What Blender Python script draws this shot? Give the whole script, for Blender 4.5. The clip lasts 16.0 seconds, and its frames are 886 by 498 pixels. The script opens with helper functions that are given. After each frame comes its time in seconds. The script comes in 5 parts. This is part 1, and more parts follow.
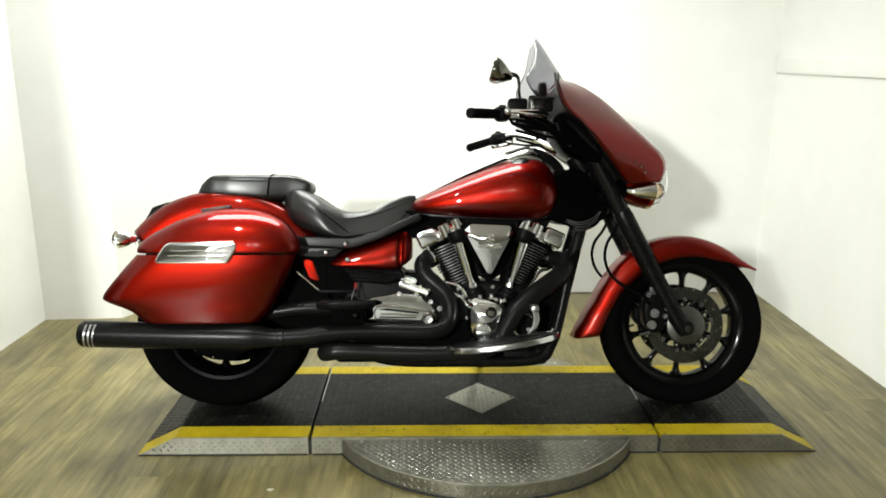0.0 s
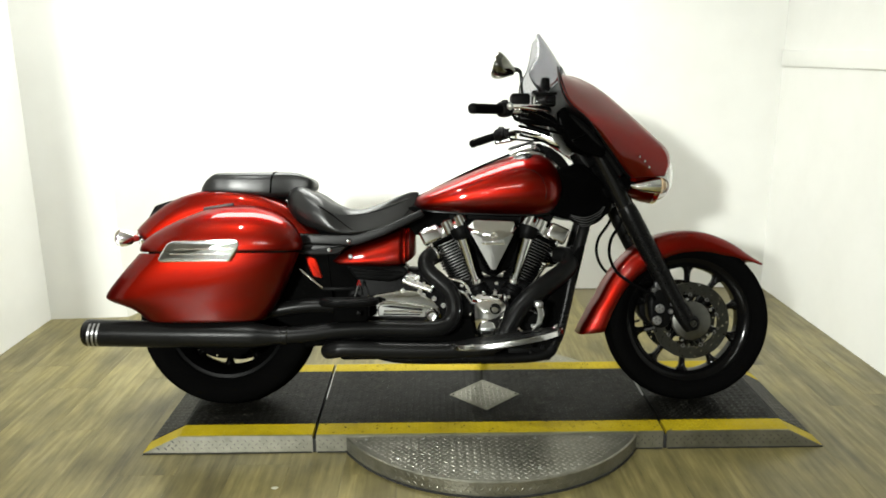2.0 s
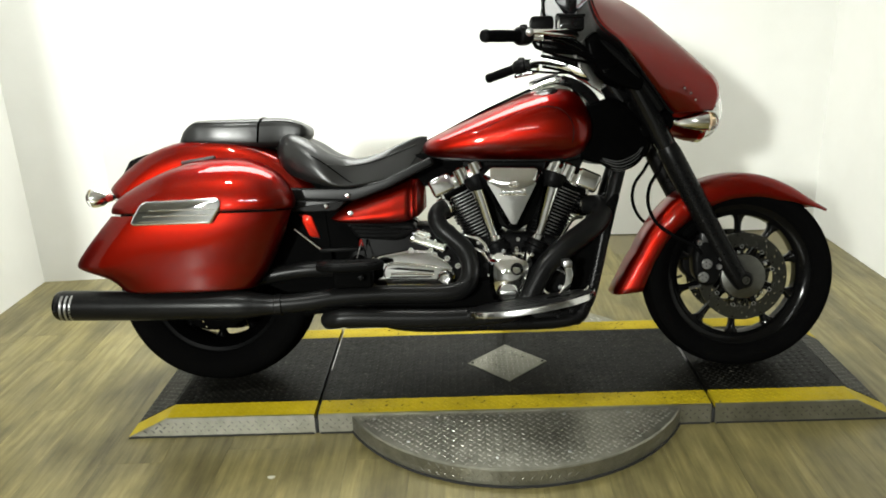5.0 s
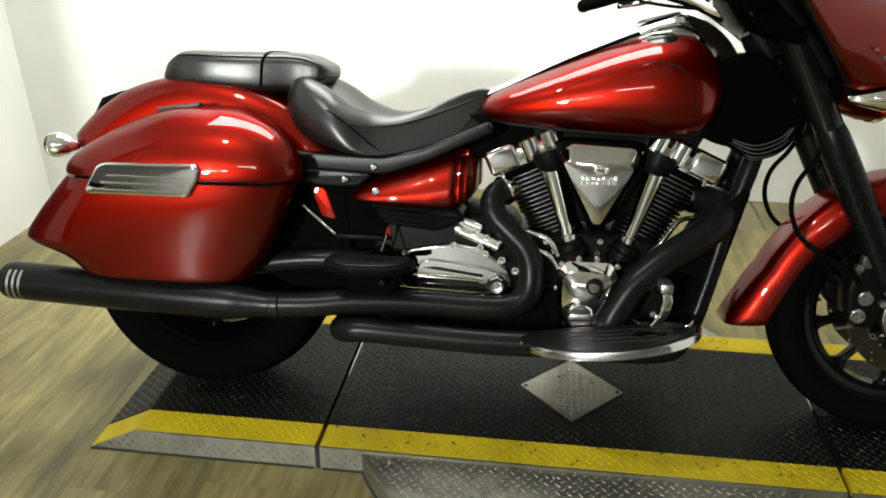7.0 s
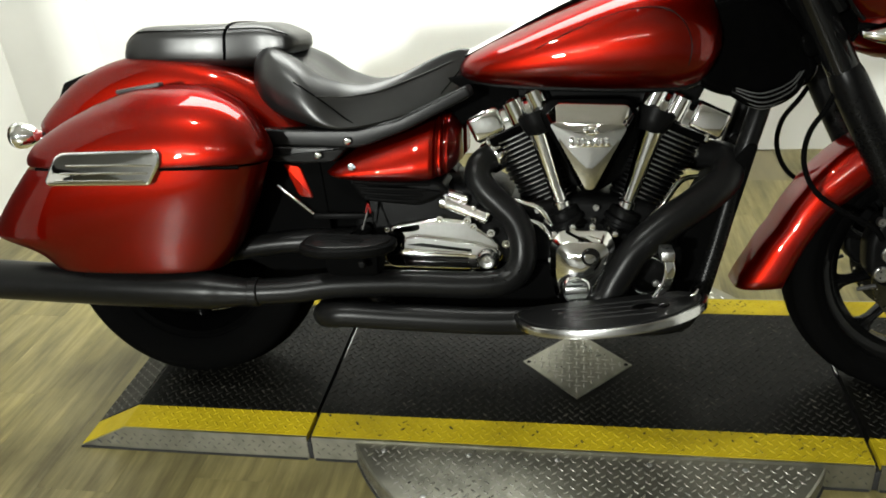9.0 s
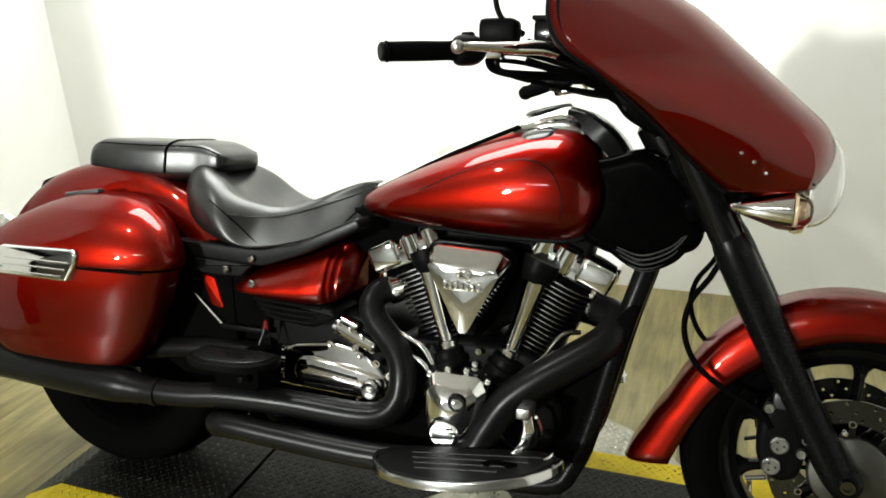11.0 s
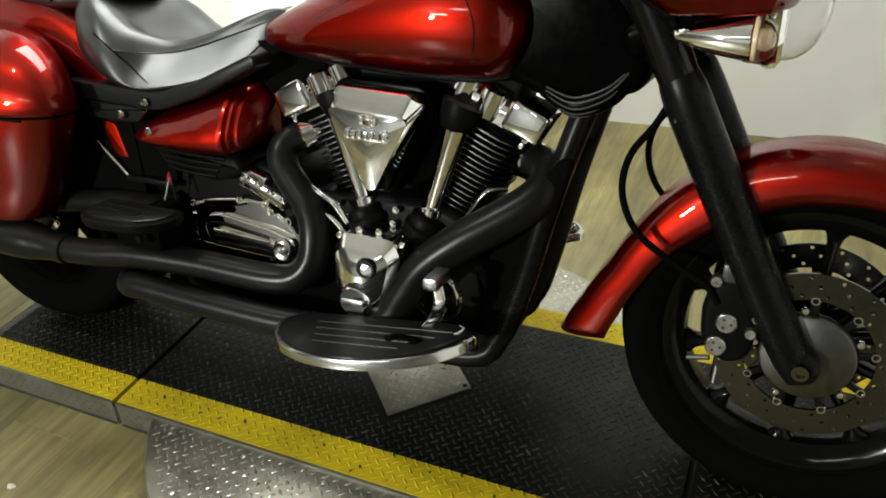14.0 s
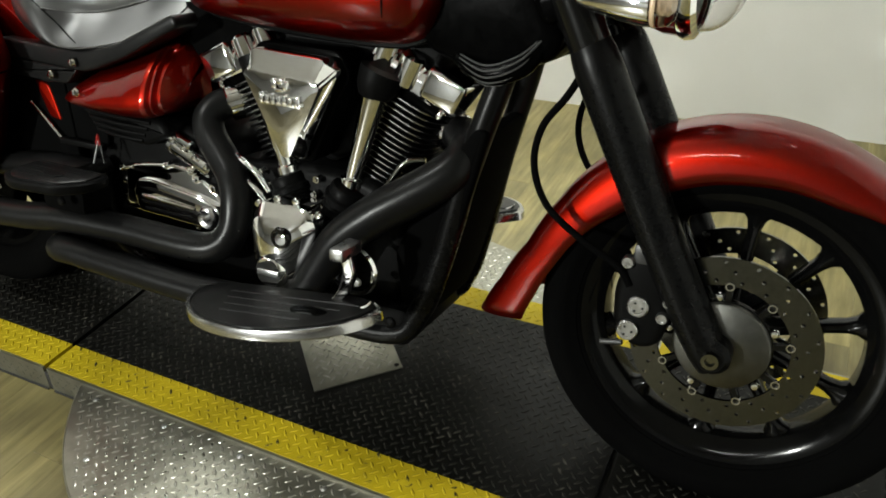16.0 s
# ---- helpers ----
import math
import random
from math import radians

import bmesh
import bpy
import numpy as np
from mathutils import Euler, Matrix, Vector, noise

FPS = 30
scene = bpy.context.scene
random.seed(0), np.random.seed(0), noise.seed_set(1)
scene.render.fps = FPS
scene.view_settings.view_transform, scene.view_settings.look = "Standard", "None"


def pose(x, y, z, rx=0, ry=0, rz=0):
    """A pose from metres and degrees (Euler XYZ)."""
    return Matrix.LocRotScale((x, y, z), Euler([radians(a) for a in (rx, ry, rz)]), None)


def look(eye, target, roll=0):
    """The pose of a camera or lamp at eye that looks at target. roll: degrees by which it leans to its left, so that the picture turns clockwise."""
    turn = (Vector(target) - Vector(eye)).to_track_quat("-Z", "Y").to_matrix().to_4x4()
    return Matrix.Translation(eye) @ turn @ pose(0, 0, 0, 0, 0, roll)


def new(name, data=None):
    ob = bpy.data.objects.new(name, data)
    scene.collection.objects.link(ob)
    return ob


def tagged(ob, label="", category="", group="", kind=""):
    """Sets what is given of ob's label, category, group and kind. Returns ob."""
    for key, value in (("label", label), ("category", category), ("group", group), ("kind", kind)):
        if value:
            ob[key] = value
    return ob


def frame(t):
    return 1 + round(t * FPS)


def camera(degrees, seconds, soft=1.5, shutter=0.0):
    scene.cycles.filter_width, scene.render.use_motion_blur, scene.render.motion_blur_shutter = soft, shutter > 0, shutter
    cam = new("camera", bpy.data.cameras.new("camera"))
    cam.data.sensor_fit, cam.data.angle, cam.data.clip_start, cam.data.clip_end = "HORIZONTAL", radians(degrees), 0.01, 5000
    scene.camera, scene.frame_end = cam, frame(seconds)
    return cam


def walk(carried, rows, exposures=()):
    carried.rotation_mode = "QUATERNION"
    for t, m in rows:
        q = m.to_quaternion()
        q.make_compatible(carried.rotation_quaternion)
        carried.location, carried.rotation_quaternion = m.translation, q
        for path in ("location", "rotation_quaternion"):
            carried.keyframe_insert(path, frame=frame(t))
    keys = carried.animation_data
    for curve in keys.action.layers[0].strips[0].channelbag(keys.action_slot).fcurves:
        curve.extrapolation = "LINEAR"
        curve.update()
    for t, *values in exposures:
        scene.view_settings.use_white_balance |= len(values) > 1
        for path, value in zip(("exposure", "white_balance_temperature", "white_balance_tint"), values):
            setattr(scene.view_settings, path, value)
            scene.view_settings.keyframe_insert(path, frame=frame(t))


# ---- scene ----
cam = camera(59.81, 16.0, soft=1.8)
PATH = [
    (0, (-0.1361, -2.7219, 1.3302), (-0.0969, -0.7830, 0.8413), 0.20),
    (0.5, (-0.1327, -2.7215, 1.3248), (-0.1070, -0.7818, 0.8382), 0.06),
    (1, (-0.1412, -2.7177, 1.3278), (-0.1149, -0.7794, 0.8357), -0.04),
    (1.5, (-0.1365, -2.7140, 1.3274), (-0.1131, -0.7770, 0.8301), -0.29),
    (2, (-0.1243, -2.7116, 1.3252), (-0.1023, -0.7742, 0.8291), -0.35),
    (2.5, (-0.1188, -2.7176, 1.3281), (-0.1005, -0.7779, 0.8414), -0.13),
    (3, (-0.0725, -2.7454, 1.3290), (-0.1100, -0.8064, 0.8401), -0.62),
    (3.5, (-0.0493, -2.7502, 1.2970), (-0.1409, -0.8468, 0.6898), -0.24),
    (4, (-0.0625, -2.6567, 1.2861), (-0.1763, -0.7672, 0.6403), -0.80),
    (4.5, (-0.0596, -2.4883, 1.2883), (-0.0690, -0.5939, 0.6474), -1.55),
    (5, (-0.0754, -2.3688, 1.2850), (-0.1286, -0.4779, 0.6357), -2.39),
    (5.2, (-0.0882, -2.3172, 1.2781), (-0.2164, -0.4279, 0.6347), -3.28),
    (7.3, (-0.0225, -1.6522, 1.2934), (-0.2826, 0.1172, 0.3981), -0.53),
    (7.5, (-0.0119, -1.6379, 1.2958), (-0.3170, 0.1281, 0.4081), -1.86),
    (8, (0.0026, -1.6133, 1.2808), (-0.2981, 0.1208, 0.3307), -2.53),
    (8.5, (0.0085, -1.5994, 1.2594), (-0.3197, 0.1194, 0.2909), -4.73),
    (9, (0.0496, -1.5711, 1.2592), (-0.2845, 0.1478, 0.2929), -4.85),
    (9.5, (0.2144, -1.5287, 1.2837), (-0.1224, 0.2200, 0.3733), -3.89),
    (10, (0.3595, -1.5189, 1.3051), (-0.0359, 0.2982, 0.5689), -2.24),
    (10.2, (0.4062, -1.5207, 1.2876), (-0.0757, 0.2910, 0.5908), -1.59),
    (12.3, (0.7035, -1.1224, 1.3166), (-0.0577, 0.4986, 0.4263), -5.34),
    (12.5, (0.7145, -1.1081, 1.3021), (-0.0284, 0.4975, 0.3694), -5.87),
    (13, (0.7253, -1.1111, 1.2747), (-0.0067, 0.4602, 0.2770), -5.23),
    (13.5, (0.7192, -1.1154, 1.2506), (-0.0259, 0.4221, 0.2110), -5.13),
    (14, (0.7162, -1.1185, 1.2197), (-0.0432, 0.3736, 0.1256), -5.50),
    (14.5, (0.7174, -1.1263, 1.1849), (-0.0243, 0.3390, 0.0436), -4.91),
    (15, (0.7269, -1.1258, 1.1600), (-0.0047, 0.3035, -0.0324), -3.96),
    (15.5, (0.7561, -1.0934, 1.1591), (-0.0166, 0.3433, 0.0021), -4.88),
    (16, (0.8664, -1.0274, 1.1604), (0.0630, 0.4287, 0.0494), -4.43),
]
walk(cam, [(t, look(eye, target, roll)) for t, eye, target, roll in PATH])

# ---- world and lamps ----
world = bpy.data.worlds.new("world")
scene.world = world
world.use_nodes = True
world.node_tree.nodes["Background"].inputs[0].default_value = (0.9, 0.93, 0.85, 1)
world.node_tree.nodes["Background"].inputs[1].default_value = 0.05


def lamp(name, kind, eye, target, energy, colour, size=0.3, size_y=None, beam=180):
    data = bpy.data.lights.new(name, kind)
    data.energy, data.color = energy, colour
    if kind == "AREA":
        data.shape, data.size = "RECTANGLE", size
        data.size_y, data.spread = size_y or size, radians(beam)
    else:
        data.shadow_soft_size = size
    ob = new(name, data)
    ob.matrix_world = look(eye, target)
    return ob


WARM = (0.97, 1.0, 0.94)
# unseen soft panel, added to brighten the back wall
lamp("ceiling_lamp_back", "AREA", (-0.68, 0.86, 2.70), (-0.68, 0.80, 0), 68, WARM, 1.8, 0.90, 140)
lamp("ceiling_lamp_front", "AREA", (-1.08, -0.97, 2.68), (-1.08, -0.97, 0), 26, WARM, 0.10, 0.10)
# weak unseen lamp, added only for a highlight dot on the front mudguard
lamp("ceiling_lamp_front", "AREA", (1.15, -0.20, 2.68), (1.15, -0.20, 0), 0.7, WARM, 0.08, 0.08)
lamp("tube_lamp", "AREA", (-0.2, -4.1, 2.66), (-0.2, -4.1, 0), 36, WARM, 1.2, 0.06)
lamp("tube_lamp", "AREA", (-1.9, -5.8, 2.66), (-1.9, -5.8, 0), 60, WARM, 1.2, 0.06)
lamp("spot_lamp", "AREA", (-2.60, -6.40, 2.50), (-0.15, 0.90, 0.9), 84, WARM, 0.30, 0.30, 74)
scene.view_settings.exposure = 0.0

# ---- materials ----
def node_tree(name):
    m = bpy.data.materials.new(name)
    m.use_nodes = True
    t = m.node_tree
    return m, t, t.nodes["Principled BSDF"]


def link(t, a, b):
    t.links.new(a, b)


def coords(t, scale=(1, 1, 1), vary=False):
    c = t.nodes.new("ShaderNodeTexCoord")
    mp = t.nodes.new("ShaderNodeMapping")
    mp.inputs["Scale"].default_value = scale
    link(t, c.outputs["Object"], mp.inputs["Vector"])
    if vary:
        info = t.nodes.new("ShaderNodeObjectInfo")
        mul = t.nodes.new("ShaderNodeMath")
        mul.operation = "MULTIPLY"
        mul.inputs[1].default_value = 37.0
        link(t, info.outputs["Random"], mul.inputs[0])
        link(t, mul.outputs[0], mp.inputs["Location"])
    return mp.outputs["Vector"]


def noise_tex(t, vec, scale, detail=4.0, rough=0.55):
    n = t.nodes.new("ShaderNodeTexNoise")
    n.inputs["Scale"].default_value, n.inputs["Detail"].default_value, n.inputs["Roughness"].default_value = scale, detail, rough
    link(t, vec, n.inputs["Vector"])
    return n.outputs["Fac"]


def ramp(t, fac, stops):
    r = t.nodes.new("ShaderNodeValToRGB")
    while len(r.color_ramp.elements) < len(stops):
        r.color_ramp.elements.new(0.5)
    for e, (p, c) in zip(r.color_ramp.elements, stops):
        e.position, e.color = p, (*c, 1) if len(c) == 3 else c
    link(t, fac, r.inputs["Fac"])
    return r.outputs["Color"]


def grey(a):
    return (a, a, a)


def bump(t, bsdf, fac, strength, distance=0.001):
    b = t.nodes.new("ShaderNodeBump")
    b.inputs["Strength"].default_value, b.inputs["Distance"].default_value = strength, distance
    link(t, fac, b.inputs["Height"])
    link(t, b.outputs["Normal"], bsdf.inputs["Normal"])


def surface(name, low, high, rough, metal=0.0, scale=30.0, rough_var=0.08, bump_scale=0.0, bump_strength=0.2, coat=0.0,
            stretch=(1, 1, 1), vary=False, coat_rough=0.03, stain=4.0, spec=0.5, tint=None):
    """A surface whose colour and roughness vary at two scales, with a fine relief."""
    m, t, b = node_tree(name)
    vec = coords(t, stretch, vary)
    fine, broad = noise_tex(t, vec, scale, 5), noise_tex(t, vec, stain, 3)
    mix = t.nodes.new("ShaderNodeMath")
    mix.operation = "MULTIPLY_ADD"
    mix.inputs[1].default_value = 0.5
    half = t.nodes.new("ShaderNodeMath")
    half.operation = "MULTIPLY"
    half.inputs[1].default_value = 0.5
    link(t, broad, half.inputs[0])
    link(t, fine, mix.inputs[0])
    link(t, half.outputs[0], mix.inputs[2])
    link(t, ramp(t, mix.outputs[0], [(0.3, low), (0.7, high)]), b.inputs["Base Color"])
    link(t, ramp(t, mix.outputs[0], [(0.3, grey(max(rough - rough_var, 0.0))), (0.7, grey(min(rough + rough_var, 1.0)))]), b.inputs["Roughness"])
    b.inputs["Metallic"].default_value = metal
    b.inputs["Coat Weight"].default_value, b.inputs["Coat Roughness"].default_value = coat, coat_rough
    b.inputs["Specular IOR Level"].default_value = spec
    if tint:
        b.inputs["Specular Tint"].default_value = (*tint, 1)
    if bump_scale:
        bump(t, b, noise_tex(t, vec, bump_scale, 3), bump_strength)
    return m


RED = surface("candy_red_paint", (0.140, 0.0032, 0.0010), (0.185, 0.0056, 0.0016), 0.39, 0.97, 900, 0.03, coat=0.65, stain=2, coat_rough=0.015, tint=(0.45, 0.08, 0.05))
CHROME = surface("chrome", grey(0.90), grey(0.95), 0.03, 1.0, 60, 0.02)
STEEL = surface("brushed_steel", grey(0.36), grey(0.52), 0.33, 1.0, 90, 0.1)
DISC = surface("brake_disc_steel", (0.085, 0.085, 0.076), (0.135, 0.135, 0.12), 0.22, 1.0, 140, 0.05)
HUB = surface("dull_aluminium", (0.075, 0.075, 0.069), (0.115, 0.115, 0.105), 0.38, 1.0, 80, 0.04)
SATIN = surface("satin_black_coating", grey(0.003), grey(0.006), 0.32, 0.0, 120, 0.06, 400, 0.05, spec=0.15)
GLOSS = surface("gloss_black_paint", grey(0.002), grey(0.004), 0.14, 0.0, 60, 0.05, spec=0.30)
PLASTIC = surface("black_plastic", grey(0.002), grey(0.004), 0.42, 0.0, 200, 0.08, 700, 0.1, spec=0.04)
CAST = surface("black_cast_metal", grey(0.002), grey(0.004), 0.42, 0.0, 200, 0.1, 600, 0.15, spec=0.045)
WHEEL = surface("black_wheel_enamel", grey(0.0015), grey(0.003), 0.12, 0.0, 60, 0.05, spec=0.14)
FORK = surface("black_fork_paint", grey(0.002), grey(0.004), 0.30, 0.0, 150, 0.08, 500, 0.08, spec=0.10)
RUBBER = surface("rubber", grey(0.001), grey(0.0025), 0.85, 0.0, 150, 0.08, 500, 0.15, spec=0.015)
WORN_LEATHER = surface("worn_black_leather", grey(0.003), grey(0.007), 0.33, 0.0, 60, 0.04, 260, 0.06, spec=0.55)
LEATHER = surface("black_leather", grey(0.003), grey(0.006), 0.29, 0.0, 60, 0.03, 260, 0.05, spec=0.50)
# deep black parts; on the rear wheel and disc this black stands in for shade
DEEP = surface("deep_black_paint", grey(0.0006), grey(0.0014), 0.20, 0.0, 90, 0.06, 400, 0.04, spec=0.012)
MATTE = surface("matte_black_frame", grey(0.001), grey(0.002), 0.85, 0.0, 90, 0.06, 400, 0.04, spec=0.02)
TRIMCHROME = surface("brushed_chrome", grey(0.55), grey(0.68), 0.2, 1.0, 90, 0.06, stretch=(1, 1, 12))
# bright metal with a dark olive reflection put into its colour
DARK_REFLECT_CHROME = surface("dark_chrome", (0.16, 0.16, 0.14), (0.24, 0.24, 0.21), 0.10, 1.0, 60, 0.04)
FIN_EDGE = surface("machined_fin_edge", grey(0.19), grey(0.31), 0.22, 1.0, 90, 0.08)
BRACKET = surface("dark_bracket_paint", grey(0.025), grey(0.045), 0.4, 0.2, 120, 0.08)
AMBER = surface("amber_lens", (0.50, 0.36, 0.22), (0.60, 0.44, 0.28), 0.12, coat=1)
RED_LENS = surface("red_lens", (0.14, 0.006, 0.006), (0.20, 0.010, 0.008), 0.12, coat=1)
DIAL = surface("dial_face", grey(0.01), grey(0.02), 0.3)
PALE = surface("pale_scrap", (0.36, 0.35, 0.27), (0.46, 0.45, 0.36), 0.8)


def glass(name, colour, rough=0.0):
    m, t, b = node_tree(name)
    b.inputs["Base Color"].default_value = (*colour, 1)
    b.inputs["Transmission Weight"].default_value, b.inputs["Roughness"].default_value, b.inputs["IOR"].default_value = 1.0, rough, 1.25
    return m


CLEAR = glass("clear_lens", (0.95, 0.95, 0.95))
SMOKE = glass("smoked_plastic", (0.52, 0.52, 0.55))

WALL = surface("white_wall_paint", (0.74, 0.74, 0.71), (0.80, 0.80, 0.775), 0.62, scale=6, bump_scale=60, bump_strength=0.06, stain=0.8)
CEILING = surface("ceiling_paint", grey(0.62), grey(0.68), 0.8, scale=8)
TRIM = surface("white_trim_paint", (0.76, 0.76, 0.73), (0.82, 0.82, 0.79), 0.4, scale=10)
PANEL = surface("dark_panel", grey(0.03), grey(0.06), 0.4, scale=20)


def plank_material():
    m, t, b = node_tree("vinyl_wood_plank")
    vec = coords(t, (22, 1.6, 1), True)
    grain = noise_tex(t, vec, 2.2, 8, 0.65)
    broad = noise_tex(t, coords(t, (5, 0.9, 1), True), 1.6, 3)
    col = ramp(t, grain, [(0.25, (0.090, 0.074, 0.025)), (0.5, (0.165, 0.139, 0.053)), (0.75, (0.248, 0.212, 0.094))])
    info = t.nodes.new("ShaderNodeObjectInfo")
    tone = ramp(t, info.outputs["Random"], [(0.0, grey(0.93)), (1.0, grey(1.04))])
    stain = ramp(t, broad, [(0.30, grey(0.62)), (0.66, grey(1.18))])
    blot = ramp(t, noise_tex(t, coords(t, (1.0, 0.55, 1), True), 9.0, 5, 0.6), [(0.32, (0.66, 0.66, 0.62)), (0.55, (1.0, 1.0, 1.0)), (0.72, (1.16, 1.16, 1.06))])
    for extra in (tone, stain, blot):
        mul = t.nodes.new("ShaderNodeMix")
        mul.data_type, mul.blend_type = "RGBA", "MULTIPLY"
        mul.inputs["Factor"].default_value = 1.0
        link(t, col, mul.inputs["A"])
        link(t, extra, mul.inputs["B"])
        col = mul.outputs["Result"]
    link(t, col, b.inputs["Base Color"])
    link(t, ramp(t, grain, [(0.3, grey(0.46)), (0.7, grey(0.30))]), b.inputs["Roughness"])
    bump(t, b, grain, 0.12, 0.0008)
    return m


PLANK = plank_material()
GROUT = surface("hall_floor", (0.10, 0.085, 0.045), (0.18, 0.155, 0.085), 0.5, scale=3, stretch=(6, 0.8, 1))


def worn(name, paint, under, rough, amount, scale=26.0, metal=0.0):
    """Paint over metal, rubbed through in spots."""
    m, t, b = node_tree(name)
    vec = coords(t)
    spots = ramp(t, noise_tex(t, vec, scale, 6, 0.7), [(amount, grey(0)), (amount + 0.06, grey(1))])
    dirt = ramp(t, noise_tex(t, vec, 7, 5), [(0.3, grey(0.72)), (0.65, grey(1.05))])
    mul = t.nodes.new("ShaderNodeMix")
    mul.data_type, mul.blend_type = "RGBA", "MULTIPLY"
    mul.inputs["Factor"].default_value = 1.0
    mul.inputs["A"].default_value = (*paint, 1)
    link(t, dirt, mul.inputs["B"])
    mix = t.nodes.new("ShaderNodeMix")
    mix.data_type = "RGBA"
    link(t, spots, mix.inputs["Factor"])
    link(t, mul.outputs["Result"], mix.inputs["A"])
    mix.inputs["B"].default_value = (*under, 1)
    link(t, mix.outputs["Result"], b.inputs["Base Color"])
    link(t, ramp(t, noise_tex(t, vec, 40, 4), [(0.3, grey(rough - 0.08)), (0.7, grey(rough + 0.1))]), b.inputs["Roughness"])
    b.inputs["Metallic"].default_value, b.inputs["Specular IOR Level"].default_value = metal, 0.14
    bump(t, b, noise_tex(t, vec, 160, 3), 0.12)
    return m


YELLOW = worn("yellow_safety_paint", (0.42, 0.32, 0.010), (0.10, 0.085, 0.03), 0.45, 0.66)
YELLOW_RUBBED = worn("rubbed_yellow_paint", (0.42, 0.32, 0.010), (0.012, 0.011, 0.008), 0.45, 0.555, 40.0)
DECK = worn("black_deck_paint", (0.0035, 0.0034, 0.0028), (0.012, 0.0115, 0.009), 0.42, 0.64)
DECK_LUG = worn("rubbed_deck_lug", (0.014, 0.0135, 0.011), (0.060, 0.057, 0.047), 0.36, 0.56, metal=0.3)
PLATE = surface("bare_tread_plate", (0.16, 0.156, 0.125), (0.31, 0.302, 0.25), 0.36, 0.85, 30, 0.1, 200, 0.1)
PLATE_LUG = surface("rubbed_plate_lug", (0.22, 0.215, 0.185), (0.36, 0.35, 0.31), 0.30, 0.85, 50, 0.08)
RAMP = surface("grey_ramp_plate", (0.065, 0.065, 0.061), (0.115, 0.115, 0.108), 0.36, 0.7, 30, 0.1, 200, 0.1)
GAP = surface("black_gap_rubber", grey(0.008), grey(0.014), 0.8)
HALL = surface("hall_wall_paint", (0.58, 0.59, 0.58), (0.68, 0.69, 0.68), 0.7, scale=6)

# ---- shaping helpers ----
def part(name, bm, material, parent, label="", angle=38, solid=0.0):
    """One bmesh as one mesh object under a thing or a part."""
    me = bpy.data.meshes.new(name)
    bmesh.ops.recalc_face_normals(bm, faces=bm.faces)
    bm.to_mesh(me)
    bm.free()
    for m in material if isinstance(material, (list, tuple)) else [material]:
        me.materials.append(m)
    for p in me.polygons:
        p.use_smooth = True
    me.set_sharp_from_angle(angle=radians(angle))
    ob = new(name, me)
    if parent:
        ob.parent = parent
    if solid:
        mod = ob.modifiers.new("thickness", "SOLIDIFY")
        mod.thickness, mod.offset = solid, -1
    return tagged(ob, label)


def again(ob, parent, m):
    """The same piece once more, on the same mesh."""
    o = new(ob.name, ob.data)
    o.parent, o.matrix_local = parent, m
    return o


def thing(name, label, category, group="", m=None):
    ob = new(name)
    ob.empty_display_size = 0.1
    if m is not None:
        ob.matrix_world = m
    return tagged(ob, label, category, group)


def spline(points, n):
    """n+1 points on a smooth curve through the given points of any dimension."""
    p = [np.array(q, float) for q in points]
    out, k = [], len(p) - 1
    for i in range(n + 1):
        s = min(i / n * k, k - 1e-9)
        j, f = int(s), s - int(s)
        a, b, c, d = p[max(j - 1, 0)], p[j], p[j + 1], p[min(j + 2, k)]
        out.append(0.5 * (2 * b + (c - a) * f + (2 * a - 5 * b + 4 * c - d) * f * f + (3 * b - a - 3 * c + d) * f ** 3))
    return out


def skin(bm, rings, closed=True, cap=(True, True)):
    rows = [[bm.verts.new(tuple(p)) for p in r] for r in rings]
    for a, b in zip(rows, rows[1:]):
        n = len(a)
        for i in range(n if closed else n - 1):
            bm.faces.new((a[i], a[(i + 1) % n], b[(i + 1) % n], b[i]))
    if closed:
        for row, want in ((rows[0], cap[0]), (rows[-1], cap[1])):
            if want:
                bm.faces.new(row)
    return rows


def tube(points, r, n=24, seg=12, bm=None, cap=(True, True)):
    """A tube of radius r (one, or one a point) along a smooth curve."""
    bm = bm or bmesh.new()
    rad = r if isinstance(r, (list, tuple)) else [r] * len(points)
    c = spline([(*p, q) for p, q in zip(points, rad)], n)
    pts, radii = [Vector(q[:3]) for q in c], [q[3] for q in c]
    rings, side = [], None
    for i, p in enumerate(pts):
        d = (pts[min(i + 1, n)] - pts[max(i - 1, 0)]).normalized()
        if side is None:
            side = d.orthogonal().normalized()
        side = (side - d * side.dot(d)).normalized()
        up = d.cross(side)
        rings.append([p + (side * math.cos(a) + up * math.sin(a)) * radii[i] for a in (2 * math.pi * k / seg for k in range(seg))])
    skin(bm, rings, True, cap)
    return bm


def rod(a, b, r, seg=16, bm=None, bevel=0.0):
    """A straight round bar; with a bevel its ends are eased."""
    bm = bm or bmesh.new()
    a, b = Vector(a), Vector(b)
    d = (b - a).normalized()
    side = d.orthogonal().normalized()
    up = d.cross(side)
    steps = [(a, r), (b, r)] if not bevel else [(a, r - bevel), (a + d * bevel, r), (b - d * bevel, r), (b, r - bevel)]
    skin(bm, [[p + (side * math.cos(2 * math.pi * k / seg) + up * math.sin(2 * math.pi * k / seg)) * q for k in range(seg)] for p, q in steps])
    return bm


